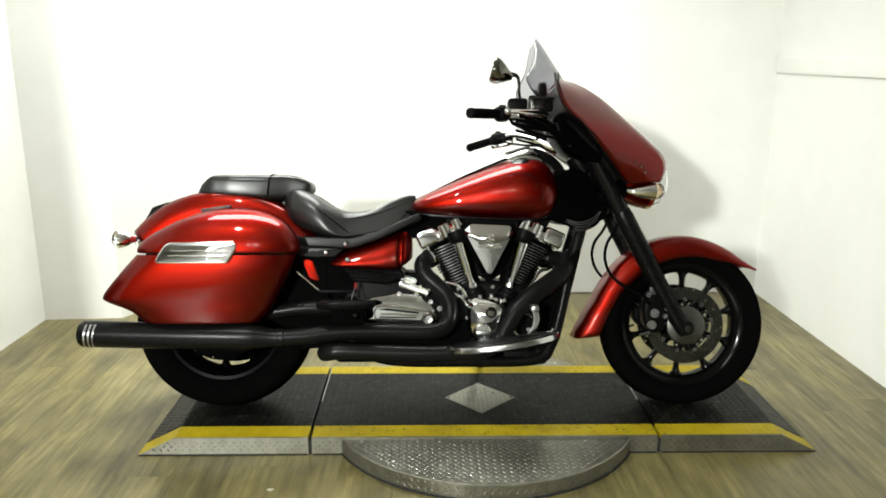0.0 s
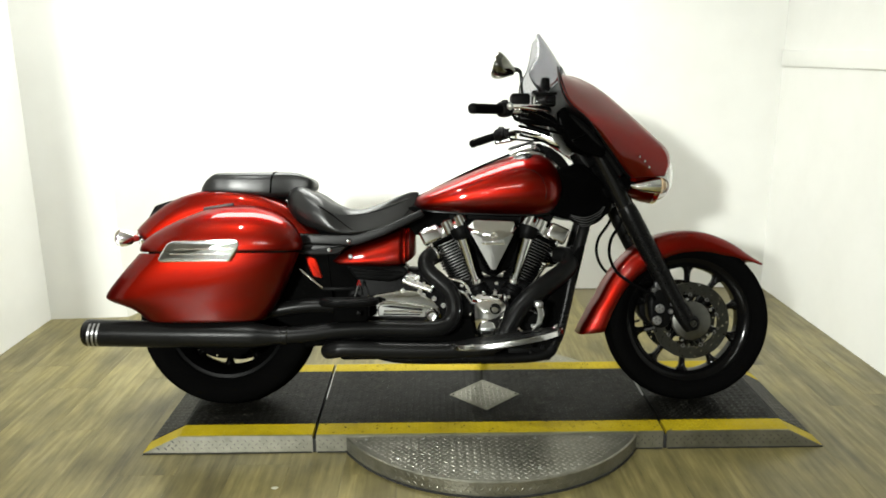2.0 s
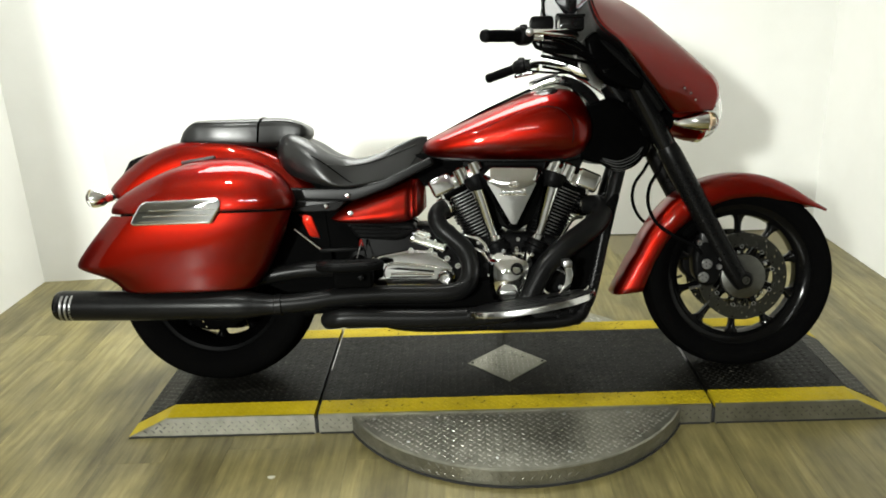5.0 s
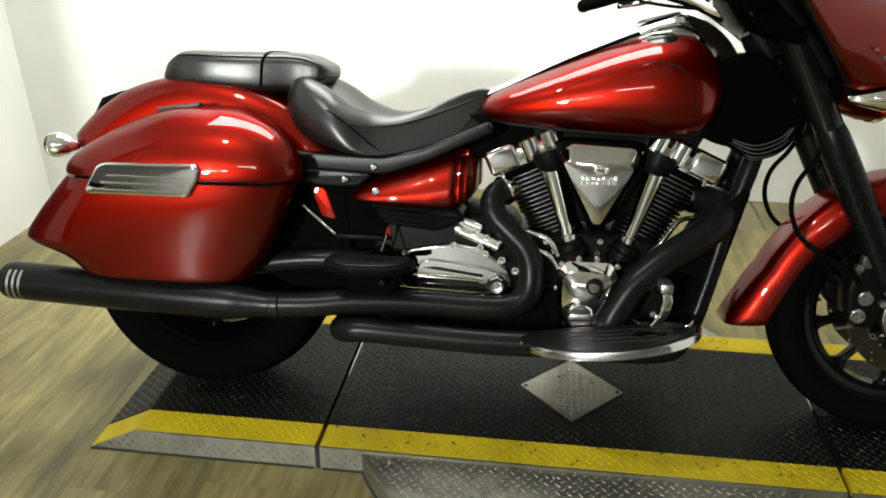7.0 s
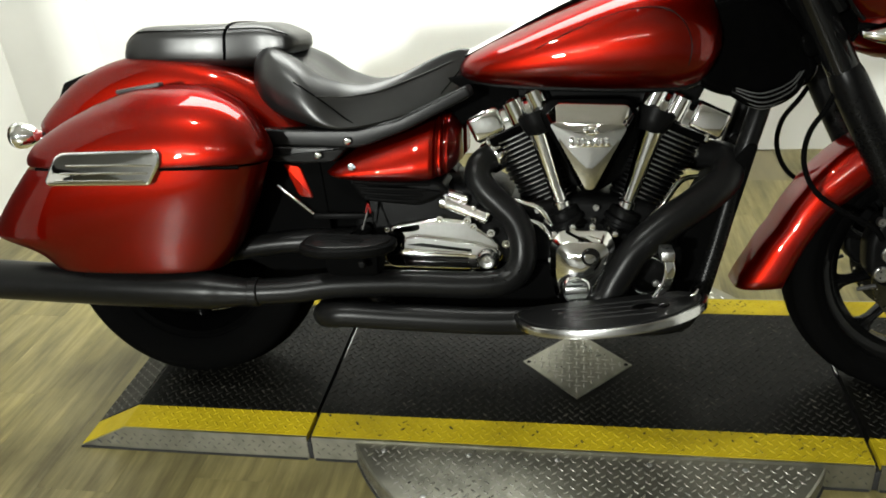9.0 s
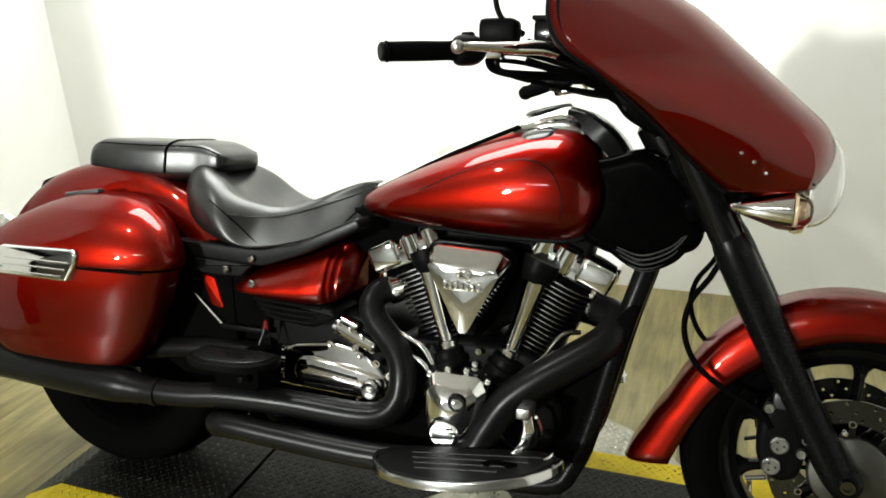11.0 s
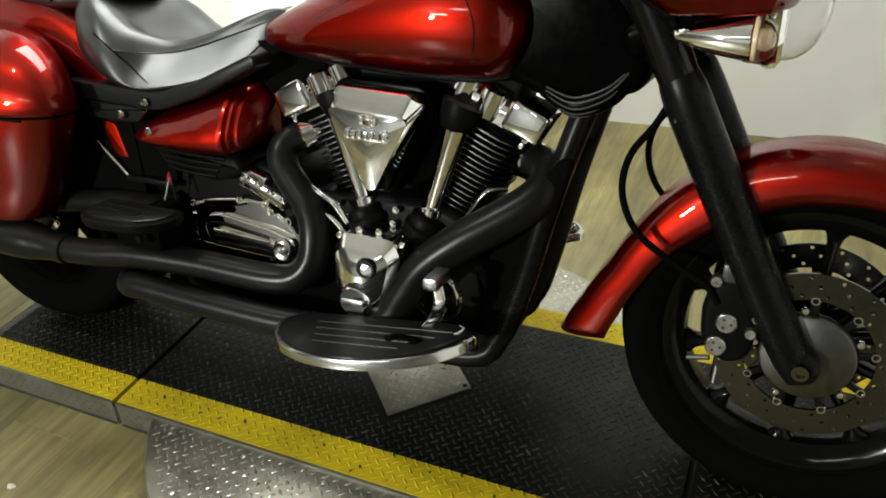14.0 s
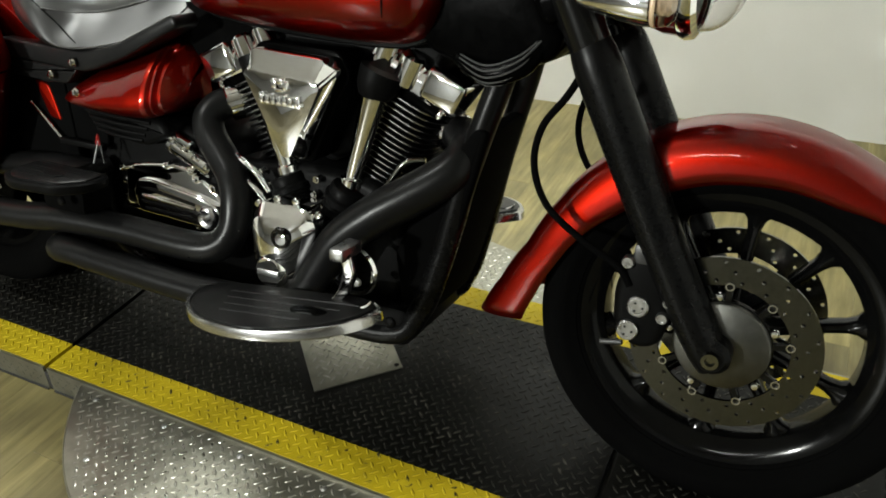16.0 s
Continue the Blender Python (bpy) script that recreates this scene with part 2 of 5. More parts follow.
def lathe(profile, axis_at, seg=48, bm=None, closed=False, axis="y"):
    """Turns a profile of (radius, along) round an axis through axis_at."""
    bm = bm or bmesh.new()
    o = Vector(axis_at)
    rings = []
    for k in range(seg):
        a = 2 * math.pi * k / seg
        c, s = math.cos(a), math.sin(a)
        if axis == "y":
            rings.append([o + Vector((r * c, h, r * s)) for r, h in profile])
        elif axis == "x":
            rings.append([o + Vector((h, r * c, r * s)) for r, h in profile])
        else:
            rings.append([o + Vector((r * c, r * s, h)) for r, h in profile])
    rows = [[bm.verts.new(p) for p in r] for r in rings]
    n = len(profile)
    for i in range(seg):
        a, b = rows[i], rows[(i + 1) % seg]
        for j in range(n if closed else n - 1):
            bm.faces.new((a[j], a[(j + 1) % n], b[(j + 1) % n], b[j]))
    bmesh.ops.remove_doubles(bm, verts=bm.verts, dist=1e-6)
    return bm


def block(lo, hi, bevel=0.004, bm=None, m=None, seg=2):
    """A box with eased edges between two corners."""
    bm = bm or bmesh.new()
    lo, hi = Vector(lo), Vector(hi)
    made = bmesh.ops.create_cube(bm, size=1)["verts"]
    bmesh.ops.transform(bm, matrix=Matrix.Translation((lo + hi) / 2) @ Matrix.Diagonal((*(hi - lo), 1)), verts=made)
    if bevel:
        edges = list({e for v in made for e in v.link_edges})
        made = list({v for f in bmesh.ops.bevel(bm, geom=edges, offset=bevel, segments=seg, profile=0.5, affect="EDGES")["faces"] for v in f.verts} | {v for v in made if v.is_valid})
    if m is not None:
        bmesh.ops.transform(bm, matrix=m, verts=[v for v in made if v.is_valid])
    return bm


def se(a, e):
    return math.copysign(abs(a) ** (2.0 / e), a)


class Body:
    """A lofted body: stations (u, bottom, top, half width, middle side offset) along u, superelliptic across."""

    def __init__(self, stations, e=2.4, e_low=None, mid=0.45, n=40, seg=40):
        self.c = spline([s if len(s) == 5 else (*s, 0.0) for s in stations], n)
        self.e, self.e_low, self.mid, self.seg = e, e_low or e, mid, seg

    def at(self, i, th):
        u, lo, hi, a, v0 = self.c[i]
        w0 = lo + (hi - lo) * self.mid
        s = math.sin(th)
        e = self.e if s >= 0 else self.e_low
        return Vector((u, v0 - a * se(math.cos(th), e), w0 + (hi - w0 if s >= 0 else w0 - lo) * se(s, e)))

    def mesh(self):
        bm = bmesh.new()
        skin(bm, [[self.at(i, 2 * math.pi * k / self.seg) for k in range(self.seg)] for i in range(len(self.c))])
        return bm

    def line(self, th, i0, i1, lift=0.0):
        out = []
        for i in range(i0, i1 + 1, 2):
            p = self.at(i, th if not callable(th) else th((i - i0) / (i1 - i0)))
            mid = Vector((p.x, self.c[i][4], self.c[i][1] + (self.c[i][2] - self.c[i][1]) * self.mid))
            out.append(tuple(p + (p - mid).normalized() * lift))
        return out


def outline(points, n=64, sharp=False):
    """A closed outline in the side view, rounded through its points."""
    if sharp:
        return [np.array(p, float) for p in points]
    p = list(points)
    k = len(p)
    ext = [p[-2], p[-1]] + p + [p[0], p[1]]
    fine = spline(ext, (k + 3) * 24)[2 * 24:(k + 2) * 24]
    d = [0.0]
    for a, b in zip(fine, fine[1:]):
        d.append(d[-1] + float(np.linalg.norm(b - a)))
    total = d[-1] + float(np.linalg.norm(fine[0] - fine[-1]))
    out, j = [], 0
    for i in range(n):
        want = total * i / n
        while j < len(d) - 1 and d[j + 1] < want:
            j += 1
        out.append(fine[j])
    return out


def rounded_corners(points, r, n=5):
    """A polygon in the side view with each corner rounded by about r."""
    out = []
    k = len(points)
    for i in range(k):
        a, b, c = (np.array(points[j % k], float) for j in (i - 1, i, i + 1))
        da, dc = a - b, c - b
        la, lc = np.linalg.norm(da), np.linalg.norm(dc)
        q = min(r, 0.45 * la, 0.45 * lc)
        p0, p1 = b + da / la * q, b + dc / lc * q
        for s in range(n + 1):
            f = s / n
            out.append((1 - f) ** 2 * p0 + 2 * f * (1 - f) * b + f * f * p1)
    return out


def inset(poly, d):
    n = len(poly)
    area = sum(poly[i][0] * poly[(i + 1) % n][1] - poly[(i + 1) % n][0] * poly[i][1] for i in range(n))
    sgn = 1.0 if area > 0 else -1.0
    out = []
    for i in range(n):
        t = poly[(i + 1) % n] - poly[i - 1]
        l = np.linalg.norm(t) or 1.0
        out.append(poly[i] + sgn * d * np.array((-t[1], t[0])) / l)
    return out


def slab(poly, v_in, v_out, ease=0.006, bm=None, steps=4, both=False, ease_w=None, dome=0.0):
    """A plate in the side view from v_in to the outer face v_out, whose outer rim is rounded."""
    bm = bm or bmesh.new()
    s = 1.0 if v_out > v_in else -1.0
    w = ease_w or ease
    rows = []
    if both:
        rows += [(v_in + s * w * (1 - math.cos(a)), ease * (1 - math.sin(a))) for a in (math.pi / 2 * k / steps for k in range(steps))]
    else:
        rows.append((v_in, 0.0))
    rows += [(v_out - s * w * (1 - math.sin(a)), ease * (1 - math.cos(a))) for a in (math.pi / 2 * k / steps for k in range(steps + 1))]
    rings = [[(q[0], v, q[1]) for q in inset(poly, d)] for v, d in rows]
    if dome:
        flat = np.array(rings[-1])
        mid = flat.mean(axis=0)
        for f in (0.88, 0.74, 0.58, 0.40, 0.2):
            ring = mid + (flat - mid) * f
            ring[:, 1] = v_out + s * dome * (1 - f * f)
            rings.append([tuple(q) for q in ring])
    skin(bm, rings)
    return bm


def move(bm, m):
    bmesh.ops.transform(bm, matrix=m, verts=bm.verts)
    return bm


def bolt(at, r, axis=(0, -1, 0), depth=0.006, seg=10):
    """A domed round bolt head that points along axis."""
    bm = lathe([(r, 0.0), (r, depth * 0.5), (r * 0.7, depth), (0.0, depth * 1.15)], (0, 0, 0), seg, axis="z")
    q = Vector((0, 0, 1)).rotation_difference(Vector(axis)).to_matrix().to_4x4()
    return move(bm, Matrix.Translation(at) @ q)


def stack(levels, e=3.2, n=24, seg=48, s=-1, front=None):
    """A body stacked upwards: levels (w, rear u, front u, inner v, outer v), each a rounded plan."""
    bm = bmesh.new()
    rings = []
    for w, u0, u1, v0, v1 in spline(levels, n):
        ring = []
        for k in range(seg):
            a = 2 * math.pi * k / seg
            q = front if front and math.cos(a) > 0 else e
            ring.append(((u0 + u1) / 2 + (u1 - u0) / 2 * se(math.cos(a), q), s * ((v0 + v1) / 2 + (v1 - v0) / 2 * se(math.sin(a), q)), w))
        rings.append(ring)
    skin(bm, rings)
    return bm

# ---- room ----
def wall(name, pts, z0, z1, thick, material, label):
    """A wall along a line of (x, y) points, its inner face on the line and its thickness to the left of the way."""
    bm = bmesh.new()
    n = len(pts)
    outer = []
    for i, p in enumerate(pts):
        a, b = Vector(pts[max(i - 1, 0)]), Vector(pts[min(i + 1, n - 1)])
        d = (b - a).normalized()
        outer.append(Vector(p) + Vector((-d.y, d.x)) * thick)
    ring = list(map(Vector, pts)) + outer[::-1]
    lo = [bm.verts.new((q.x, q.y, z0)) for q in ring]
    hi = [bm.verts.new((q.x, q.y, z1)) for q in ring]
    k = len(ring)
    for i in range(k):
        bm.faces.new((lo[i], lo[(i + 1) % k], hi[(i + 1) % k], hi[i]))
    for i in range(n - 1):
        bm.faces.new((hi[i], hi[i + 1], hi[k - 2 - i], hi[k - 1 - i]))
        bm.faces.new((lo[i + 1], lo[i], lo[k - 1 - i], lo[k - 2 - i]))
    return tagged(part(name, bm, material, None, angle=12), label, "wall", kind="structure")


TOP = 2.75
XV, XW, YW = -2.105, 1.755, 1.52
wall("wall_back", [(XW, YW), (-1.52, YW), (-1.72, 1.10), (XV, 1.075)][::-1], 0, TOP, 0.12, WALL, "smooth white painted wall behind the motorcycle, with a shallow angled return")
wall("wall_left", [(XV, -1.3), (XV, 1.195)], 0, TOP, 0.12, WALL, "smooth white painted side wall")
wall("wall_right", [(XW, YW + 0.12), (XW, -1.3)], 0, TOP, 0.12, WALL, "smooth white painted side wall with a ledge")
wall("wall_hall", [(XW, -1.3), (4.2, -1.3), (4.2, -7.5), (-8.5, -7.5), (-8.5, -1.3), (XV, -1.3)], 0, TOP, 0.12, HALL, "plain painted wall that closes the hall")
tagged(part("ceiling", block((-8.7, -7.7, TOP), (4.4, 1.7, TOP + 0.1), 0), CEILING, None), "plain white ceiling", "ceiling", kind="structure")
tagged(part("trim", block((XW - 0.014, -1.29, 1.242), (XW, YW - 0.01, 1.322), 0.003), TRIM, None), "white painted ledge board along the side wall", "trim", kind="structure")

# floor of printed vinyl planks, laid towards the back wall
floor = tagged(part("floor", block((-8.7, -7.7, -0.08), (4.4, 1.7, -0.006), 0), GROUT, None), "floor of grey-brown printed vinyl wood planks", "floor", kind="structure")
PW, PL = 0.182, 1.22
piece = part("plank", block((-PW / 2 + 0.00015, -PL / 2 + 0.00015, -0.006), (PW / 2 - 0.00015, PL / 2 - 0.00015, 0.0), 0.00025, seg=1), PLANK, floor)
places = []
for i in range(23):
    x = -2.25 + PW / 2 + i * PW
    y = 1.70 - PL / 2 - random.Random(i * 7 + 3).random() * PL + PL * 0.5
    while y > -5.0:
        places.append((x, y))
        y -= PL
piece.matrix_local = Matrix.Translation((*places[0], 0))
for k, (x, y) in enumerate(places[1:]):
    again(piece, floor, Matrix.Translation((x, y, 0)))

panel = thing("wall_panel", "dark framed board hung low on the side wall", "board")
part("board", block((XV + 0.002, -0.75, 0.105), (XV + 0.025, 0.365, 0.92), 0.004), PANEL, panel)
part("frame", block((XV + 0.002, 0.365, 0.085), (XV + 0.035, 0.388, 0.94), 0.003), GLOSS, panel, "black frame edge")

scrap = thing("paper_scrap", "small pale scrap lying on the plank floor", "scrap", m=Matrix.Translation((-0.633, -0.547, 0.001)))
bm = bmesh.new()
skin(bm, [[(0.011 * math.cos(a) * (1 + 0.2 * math.sin(3 * a)) * f, 0.007 * math.sin(a) * f, h) for a in (2 * math.pi * k / 14 for k in range(14))] for f, h in ((1, 0), (1, 0.0012), (0.6, 0.0022))])
part("flake", bm, PALE, scrap)


# ---- tread-plate turntable and platform ----
def lugs(inside, x0, x1, y0, y1, place, material, name, parent, turn=45.0, pitch=0.0172, long=0.0094, wide=0.0026, high=0.0015):
    """The raised lugs of tread plate, in a chequer of two directions, where inside(x, y) holds; place(x, y) gives point and axes."""
    verts, faces = [], []
    c, s = math.cos(radians(turn)), math.sin(radians(turn))
    reach = int((abs(x1 - x0) + abs(y1 - y0)) / pitch) + 2
    mx, my = (x0 + x1) / 2, (y0 + y1) / 2
    for i in range(-reach, reach):
        for j in range(-reach, reach):
            x, y = mx + (i * c - j * s) * pitch, my + (i * s + j * c) * pitch
            if not (x0 < x < x1 and y0 < y < y1 and inside(x, y)):
                continue
            a = radians(turn) + (math.pi / 2 if (i + j) % 2 else 0.0)
            ca, sa = math.cos(a), math.sin(a)
            k = len(verts)
            for px, py, pz in ((-long, 0, 0), (-long * 0.45, -wide, 0), (long * 0.45, -wide, 0), (long, 0, 0), (long * 0.45, wide, 0), (-long * 0.45, wide, 0),
                               (-long * 0.6, 0, high), (0, -wide * 0.35, high), (long * 0.6, 0, high), (0, wide * 0.35, high)):
                verts.append(place(x + px * ca - py * sa, y + px * sa + py * ca, pz))
            for f in ((0, 1, 7, 6), (1, 2, 7), (2, 3, 8, 7), (3, 4, 9, 8), (4, 5, 9), (5, 0, 6, 9), (6, 7, 8, 9)):
                faces.append([k + q for q in f])
    me = bpy.data.meshes.new(name)
    me.from_pydata(verts, [], faces)
    me.materials.append(material)
    ob = new(name, me)
    ob.parent = parent
    return tagged(ob, kind="stuff")


ZT = 0.064
YF, YB, YI, YJ = -0.317, 0.288, -0.241, 0.216
XL, XR = -0.540, 0.660
DC, DR = (0.065, -0.055), 0.565

turntable = thing("turntable", "round photo turntable of bare steel tread plate", "turntable")
part("drum", lathe([(0.0, 0.0), (DR, 0.0), (DR, 0.052), (DR - 0.004, 0.056), (0.0, 0.056)], (*DC, 0), 96, axis="z"), PLATE, turntable)
part("foot_ring", lathe([(DR - 0.01, 0.0), (DR + 0.004, 0.0), (DR + 0.004, 0.006), (DR - 0.01, 0.006)], (*DC, 0.0), 96, axis="z", closed=True), GAP, turntable, "black rubber foot ring")
lugs(lambda x, y: (x - DC[0]) ** 2 + (y - DC[1]) ** 2 < (DR - 0.015) ** 2 and not YF - 0.008 < y < YB + 0.008, DC[0] - DR, DC[0] + DR, DC[1] - DR, DC[1] + DR,
     lambda x, y, z: (x, y, 0.056 + z), PLATE_LUG, "tread_pattern", turntable, pitch=0.0178, long=0.0086, wide=0.0027, high=0.0013)
lugs(lambda x, h: True, -DR * 1.35, DR * 1.35, 0.010, 0.048, lambda x, h, z: (DC[0] + (DR + z) * math.sin(x / DR), DC[1] - (DR + z) * math.cos(x / DR), h), PLATE, "side_pattern", turntable, pitch=0.0178, long=0.0086, wide=0.0027, high=0.0008)
for k in range(5):
    x = -0.36 + 0.19 * k
    part("screw", bolt((x, YF - 0.028, 0.056), 0.006, (0, 0, 1), 0.002), STEEL, turntable)
for x, y in ((-0.25, -0.47), (0.0, -0.56), (0.2, -0.54)):
    part("screw", bolt((x, y, 0.056), 0.006, (0, 0, 1), 0.002), STEEL, turntable)


def deck_z(x):
    """Height of the deck, which slopes to the floor at both ends."""
    if x < -1.0:
        return max(ZT * (x + 1.128) / 0.128, 0.001)
    if x > 1.085:
        return max(ZT * (1.209 - x) / 0.124, 0.001)
    return ZT


def section(name, x0, x1, label, ends, group=""):
    """One section of the platform: deck, yellow borders, skirts and lugs."""
    t = thing(name, label, "platform", group)
    xs = sorted({x0, x1} | {x for x in (-1.0, 1.085) if x0 < x < x1})

    def strip(y0, y1, dz, low=None):
        bm = bmesh.new()
        base = (lambda x: 0.0) if low is None else (lambda x: max(deck_z(x) - low, 0.0))
        skin(bm, [[(x, y0, base(x)), (x, y1, base(x)), (x, y1, deck_z(x) + dz), (x, y0, deck_z(x) + dz)] for x in xs])
        return bm

    flat0, flat1 = max(x0, -0.985), min(x1, 1.07)
    part("deck", strip(YI, YJ, 0.0), [DECK], t, "black painted tread plate", angle=5)
    part("border", strip(YF, YI, 0.0004), [YELLOW], t, "worn yellow painted border", angle=5)
    part("border", strip(YJ, YB, 0.0004), [YELLOW], t, "worn yellow painted border", angle=5)
    for y0, y1 in ((YF - 0.010, YF), (YB, YB + 0.010)):
        bm = bmesh.new()
        front = y0 < 0
        skin(bm, [[(x, y0 if front else y1, 0.0), (x, y1 if front else y0, 0.0), (x, y1 if front else y0, deck_z(x) - 0.001), (x, (y0 if front else y1) + (0.004 if front else -0.004), deck_z(x) - 0.001)] for x in xs])
        part("skirt", bm, PLATE, t, "bare steel tread-plate skirt", angle=5)
        bm = block((x0 + 0.004, y0 - 0.003 if front else y1 - 0.001, 0.0), (x1 - 0.004, y0 + 0.001 if front else y1 + 0.003, 0.004), 0)
        part("seal", bm, GAP, t, "black rubber seal along the floor")
    for x, y0, y1 in ends:
        part("slope_plate", block((x - 0.062, y0, -0.001), (x + 0.062, y1, 0.001), 0, m=Matrix.Translation((x, 0, ZT / 2 + 0.0012)) @ Matrix.Rotation((-1 if x < 0 else 1) * math.atan(ZT / 0.126), 4, "Y") @ Matrix.Translation((-x, 0, 0))), DECK, t, "black tread-plate slope")
    up = lambda x, y, z: (x, y, deck_z(x) + z)
    lugs(lambda x, y: YI + 0.006 < y < YJ - 0.006 and abs(x - 0.0605) + abs(y + 0.021) > 0.15 and flat0 < x < flat1, x0 + 0.01, x1 - 0.01, YF, YB, up, DECK_LUG, "tread_pattern", t)
    lugs(lambda x, y: not YI - 0.004 < y < YJ + 0.004 and flat0 < x < flat1, x0 + 0.01, x1 - 0.01, YF, YB, lambda x, y, z: (x, y, deck_z(x) + 0.0004 + z), YELLOW if ends else YELLOW_RUBBED, "border_pattern", t)
    if ends:
        lugs(lambda x, y: YI < y < YJ and (x < -1.005 or x > 1.09), x0 + 0.008, x1 - 0.008, YF, YB, lambda x, y, z: (x, y, deck_z(x) + 0.002 + z), RAMP, "slope_pattern", t)
    lugs(lambda x, h: h < deck_z(x) - 0.008, x0 + 0.012, x1 - 0.012, 0.008, 0.056, lambda x, h, z: (x, YF - 0.0095 + 0.004 * h / ZT - z, h), RAMP, "skirt_pattern", t, turn=45, pitch=0.0175, long=0.008, wide=0.0025, high=0.0007)
    return t


middle = section("platform_section", XL + 0.006, XR - 0.006, "straight black tread-plate platform section with yellow borders", [], "platform sections")
section("platform_ramp", -1.128, XL - 0.006, "black tread-plate ramp section with yellow borders and a sloped end", [(-1.064, YI + 0.003, YJ - 0.003)], "platform sections")
section("platform_ramp", XR + 0.006, 1.209, "black tread-plate ramp section with yellow borders and a sloped end", [(1.147, YI + 0.003, YJ - 0.003)], "platform sections")
for x in (XL, XR):
    gap = tagged(thing("gap_strip", "black rubber strip in the joint between platform sections", "strip", "gap strips"))
    part("strip", block((x - 0.006, YF - 0.008, 0.0), (x + 0.006, YB + 0.008, 0.05), 0.002), GAP, gap)
    part("bright_edge", block((x + 0.001, -0.02, 0.05), (x + 0.005, YB - 0.02, 0.0595), 0.001), STEEL, gap, "worn bright metal edge")

# diamond inset in the middle section
q = 0.0940
bm = bmesh.new()
skin(bm, [[(-q, -q, 0), (q, -q, 0), (q, q, 0), (-q, q, 0)], [(-q, -q, 0.003), (q, -q, 0.003), (q, q, 0.003), (-q, q, 0.003)]])
turn45 = Matrix.Translation((0.0605, -0.021, ZT + 0.0002)) @ Matrix.Rotation(math.pi / 4, 4, "Z")
inset_plate = part("inset_plate", move(bm, turn45), PLATE, middle, "bare steel diamond of tread plate")
lugs(lambda x, y: max(abs(x), abs(y)) < q - 0.012, -q, q, -q, q, lambda x, y, z: tuple(turn45 @ Vector((x, y, 0.003 + z))), PLATE_LUG, "inset_pattern", inset_plate, turn=45)
for dx, dy in ((0.118, 0), (-0.118, 0)):
    part("screw", bolt((0.0605 + dx, -0.021 + dy, ZT + 0.003), 0.005, (0, 0, 1), 0.002), CAST, inset_plate)

# ---- motorcycle: u forward, v to its far side, w up, leaning on its side stand ----
bike = thing("motorcycle", "candy-red touring cruiser motorcycle with hard saddlebags leaning on its stand", "motorcycle",
             m=Matrix.Translation((-0.0078, -0.0716, ZT)) @ Matrix.Rotation(radians(-12.5), 4, "X"))
FC, RC = (0.812, 0.0, 0.302), (-0.868, 0.0, 0.325)


def tyre(r, half, rim, parent):
    pts = [(rim, -half * 0.72), (rim + 0.012, -half * 0.84), (rim + (r - rim) * 0.35, -half * 0.98), (rim + (r - rim) * 0.6, -half), (rim + (r - rim) * 0.82, -half * 0.86),
           (r - 0.010, -half * 0.55), (r - 0.002, -half * 0.25), (r, 0.0)]
    pts = pts + [(a, -b) for a, b in pts[-2::-1]]
    fine = [tuple(p) for p in spline(pts, 44)]
    fine = fine + [(rim - 0.006, half * 0.6), (rim - 0.006, -half * 0.6)]
    return part("tyre", lathe(fine, (0, 0, 0), 96, closed=True), RUBBER, parent, "black rubber tyre")


def drilled_disc(v, ri, ro, cols=54, thick=0.0025):
    """A flat brake rotor with rows of round drilled holes right through it."""
    bm = bmesh.new()
    edges = [ri, ri + (ro - ri) * 0.34, ri + (ro - ri) * 0.67, ro]
    for i in range(cols):
        for j in range(3):
            a0, a1 = 2 * math.pi * i / cols, 2 * math.pi * (i + 1) / cols
            r0, r1 = edges[j], edges[j + 1]
            am, rm = (a0 + a1) / 2, (r0 + r1) / 2
            frame_ = [(r0, a0), (r0, am), (r0, a1), (rm, a1), (r1, a1), (r1, am), (r1, a0), (rm, a0)]
            outer = [(r * math.cos(a), r * math.sin(a)) for r, a in frame_]
            mid = (rm * math.cos(am), rm * math.sin(am))
            top, low = ([bm.verts.new((p[0], v + h, p[1])) for p in outer] for h in (-thick, thick))
            if (i + 2 * j) % 3 == 0:
                hole = []
                for p in outer:
                    d = Vector((p[0] - mid[0], p[1] - mid[1])).normalized() * 0.0031
                    hole.append((mid[0] + d.x, mid[1] + d.y))
                ht, hl = ([bm.verts.new((p[0], v + h, p[1])) for p in hole] for h in (-thick, thick))
                for k in range(8):
                    q = (k + 1) % 8
                    bm.faces.new((top[k], top[q], ht[q], ht[k]))
                    bm.faces.new((low[q], low[k], hl[k], hl[q]))
                    bm.faces.new((ht[k], ht[q], hl[q], hl[k]))
            else:
                bm.faces.new(top)
                bm.faces.new(low[::-1])
            for k, q in (((0, 1), (1, 2)) if j == 0 else ()) or (((4, 5), (5, 6)) if j == 2 else ()):
                bm.faces.new((top[k], low[k], low[q], top[q]))
    bmesh.ops.remove_doubles(bm, verts=bm.verts, dist=1e-5)
    return bm


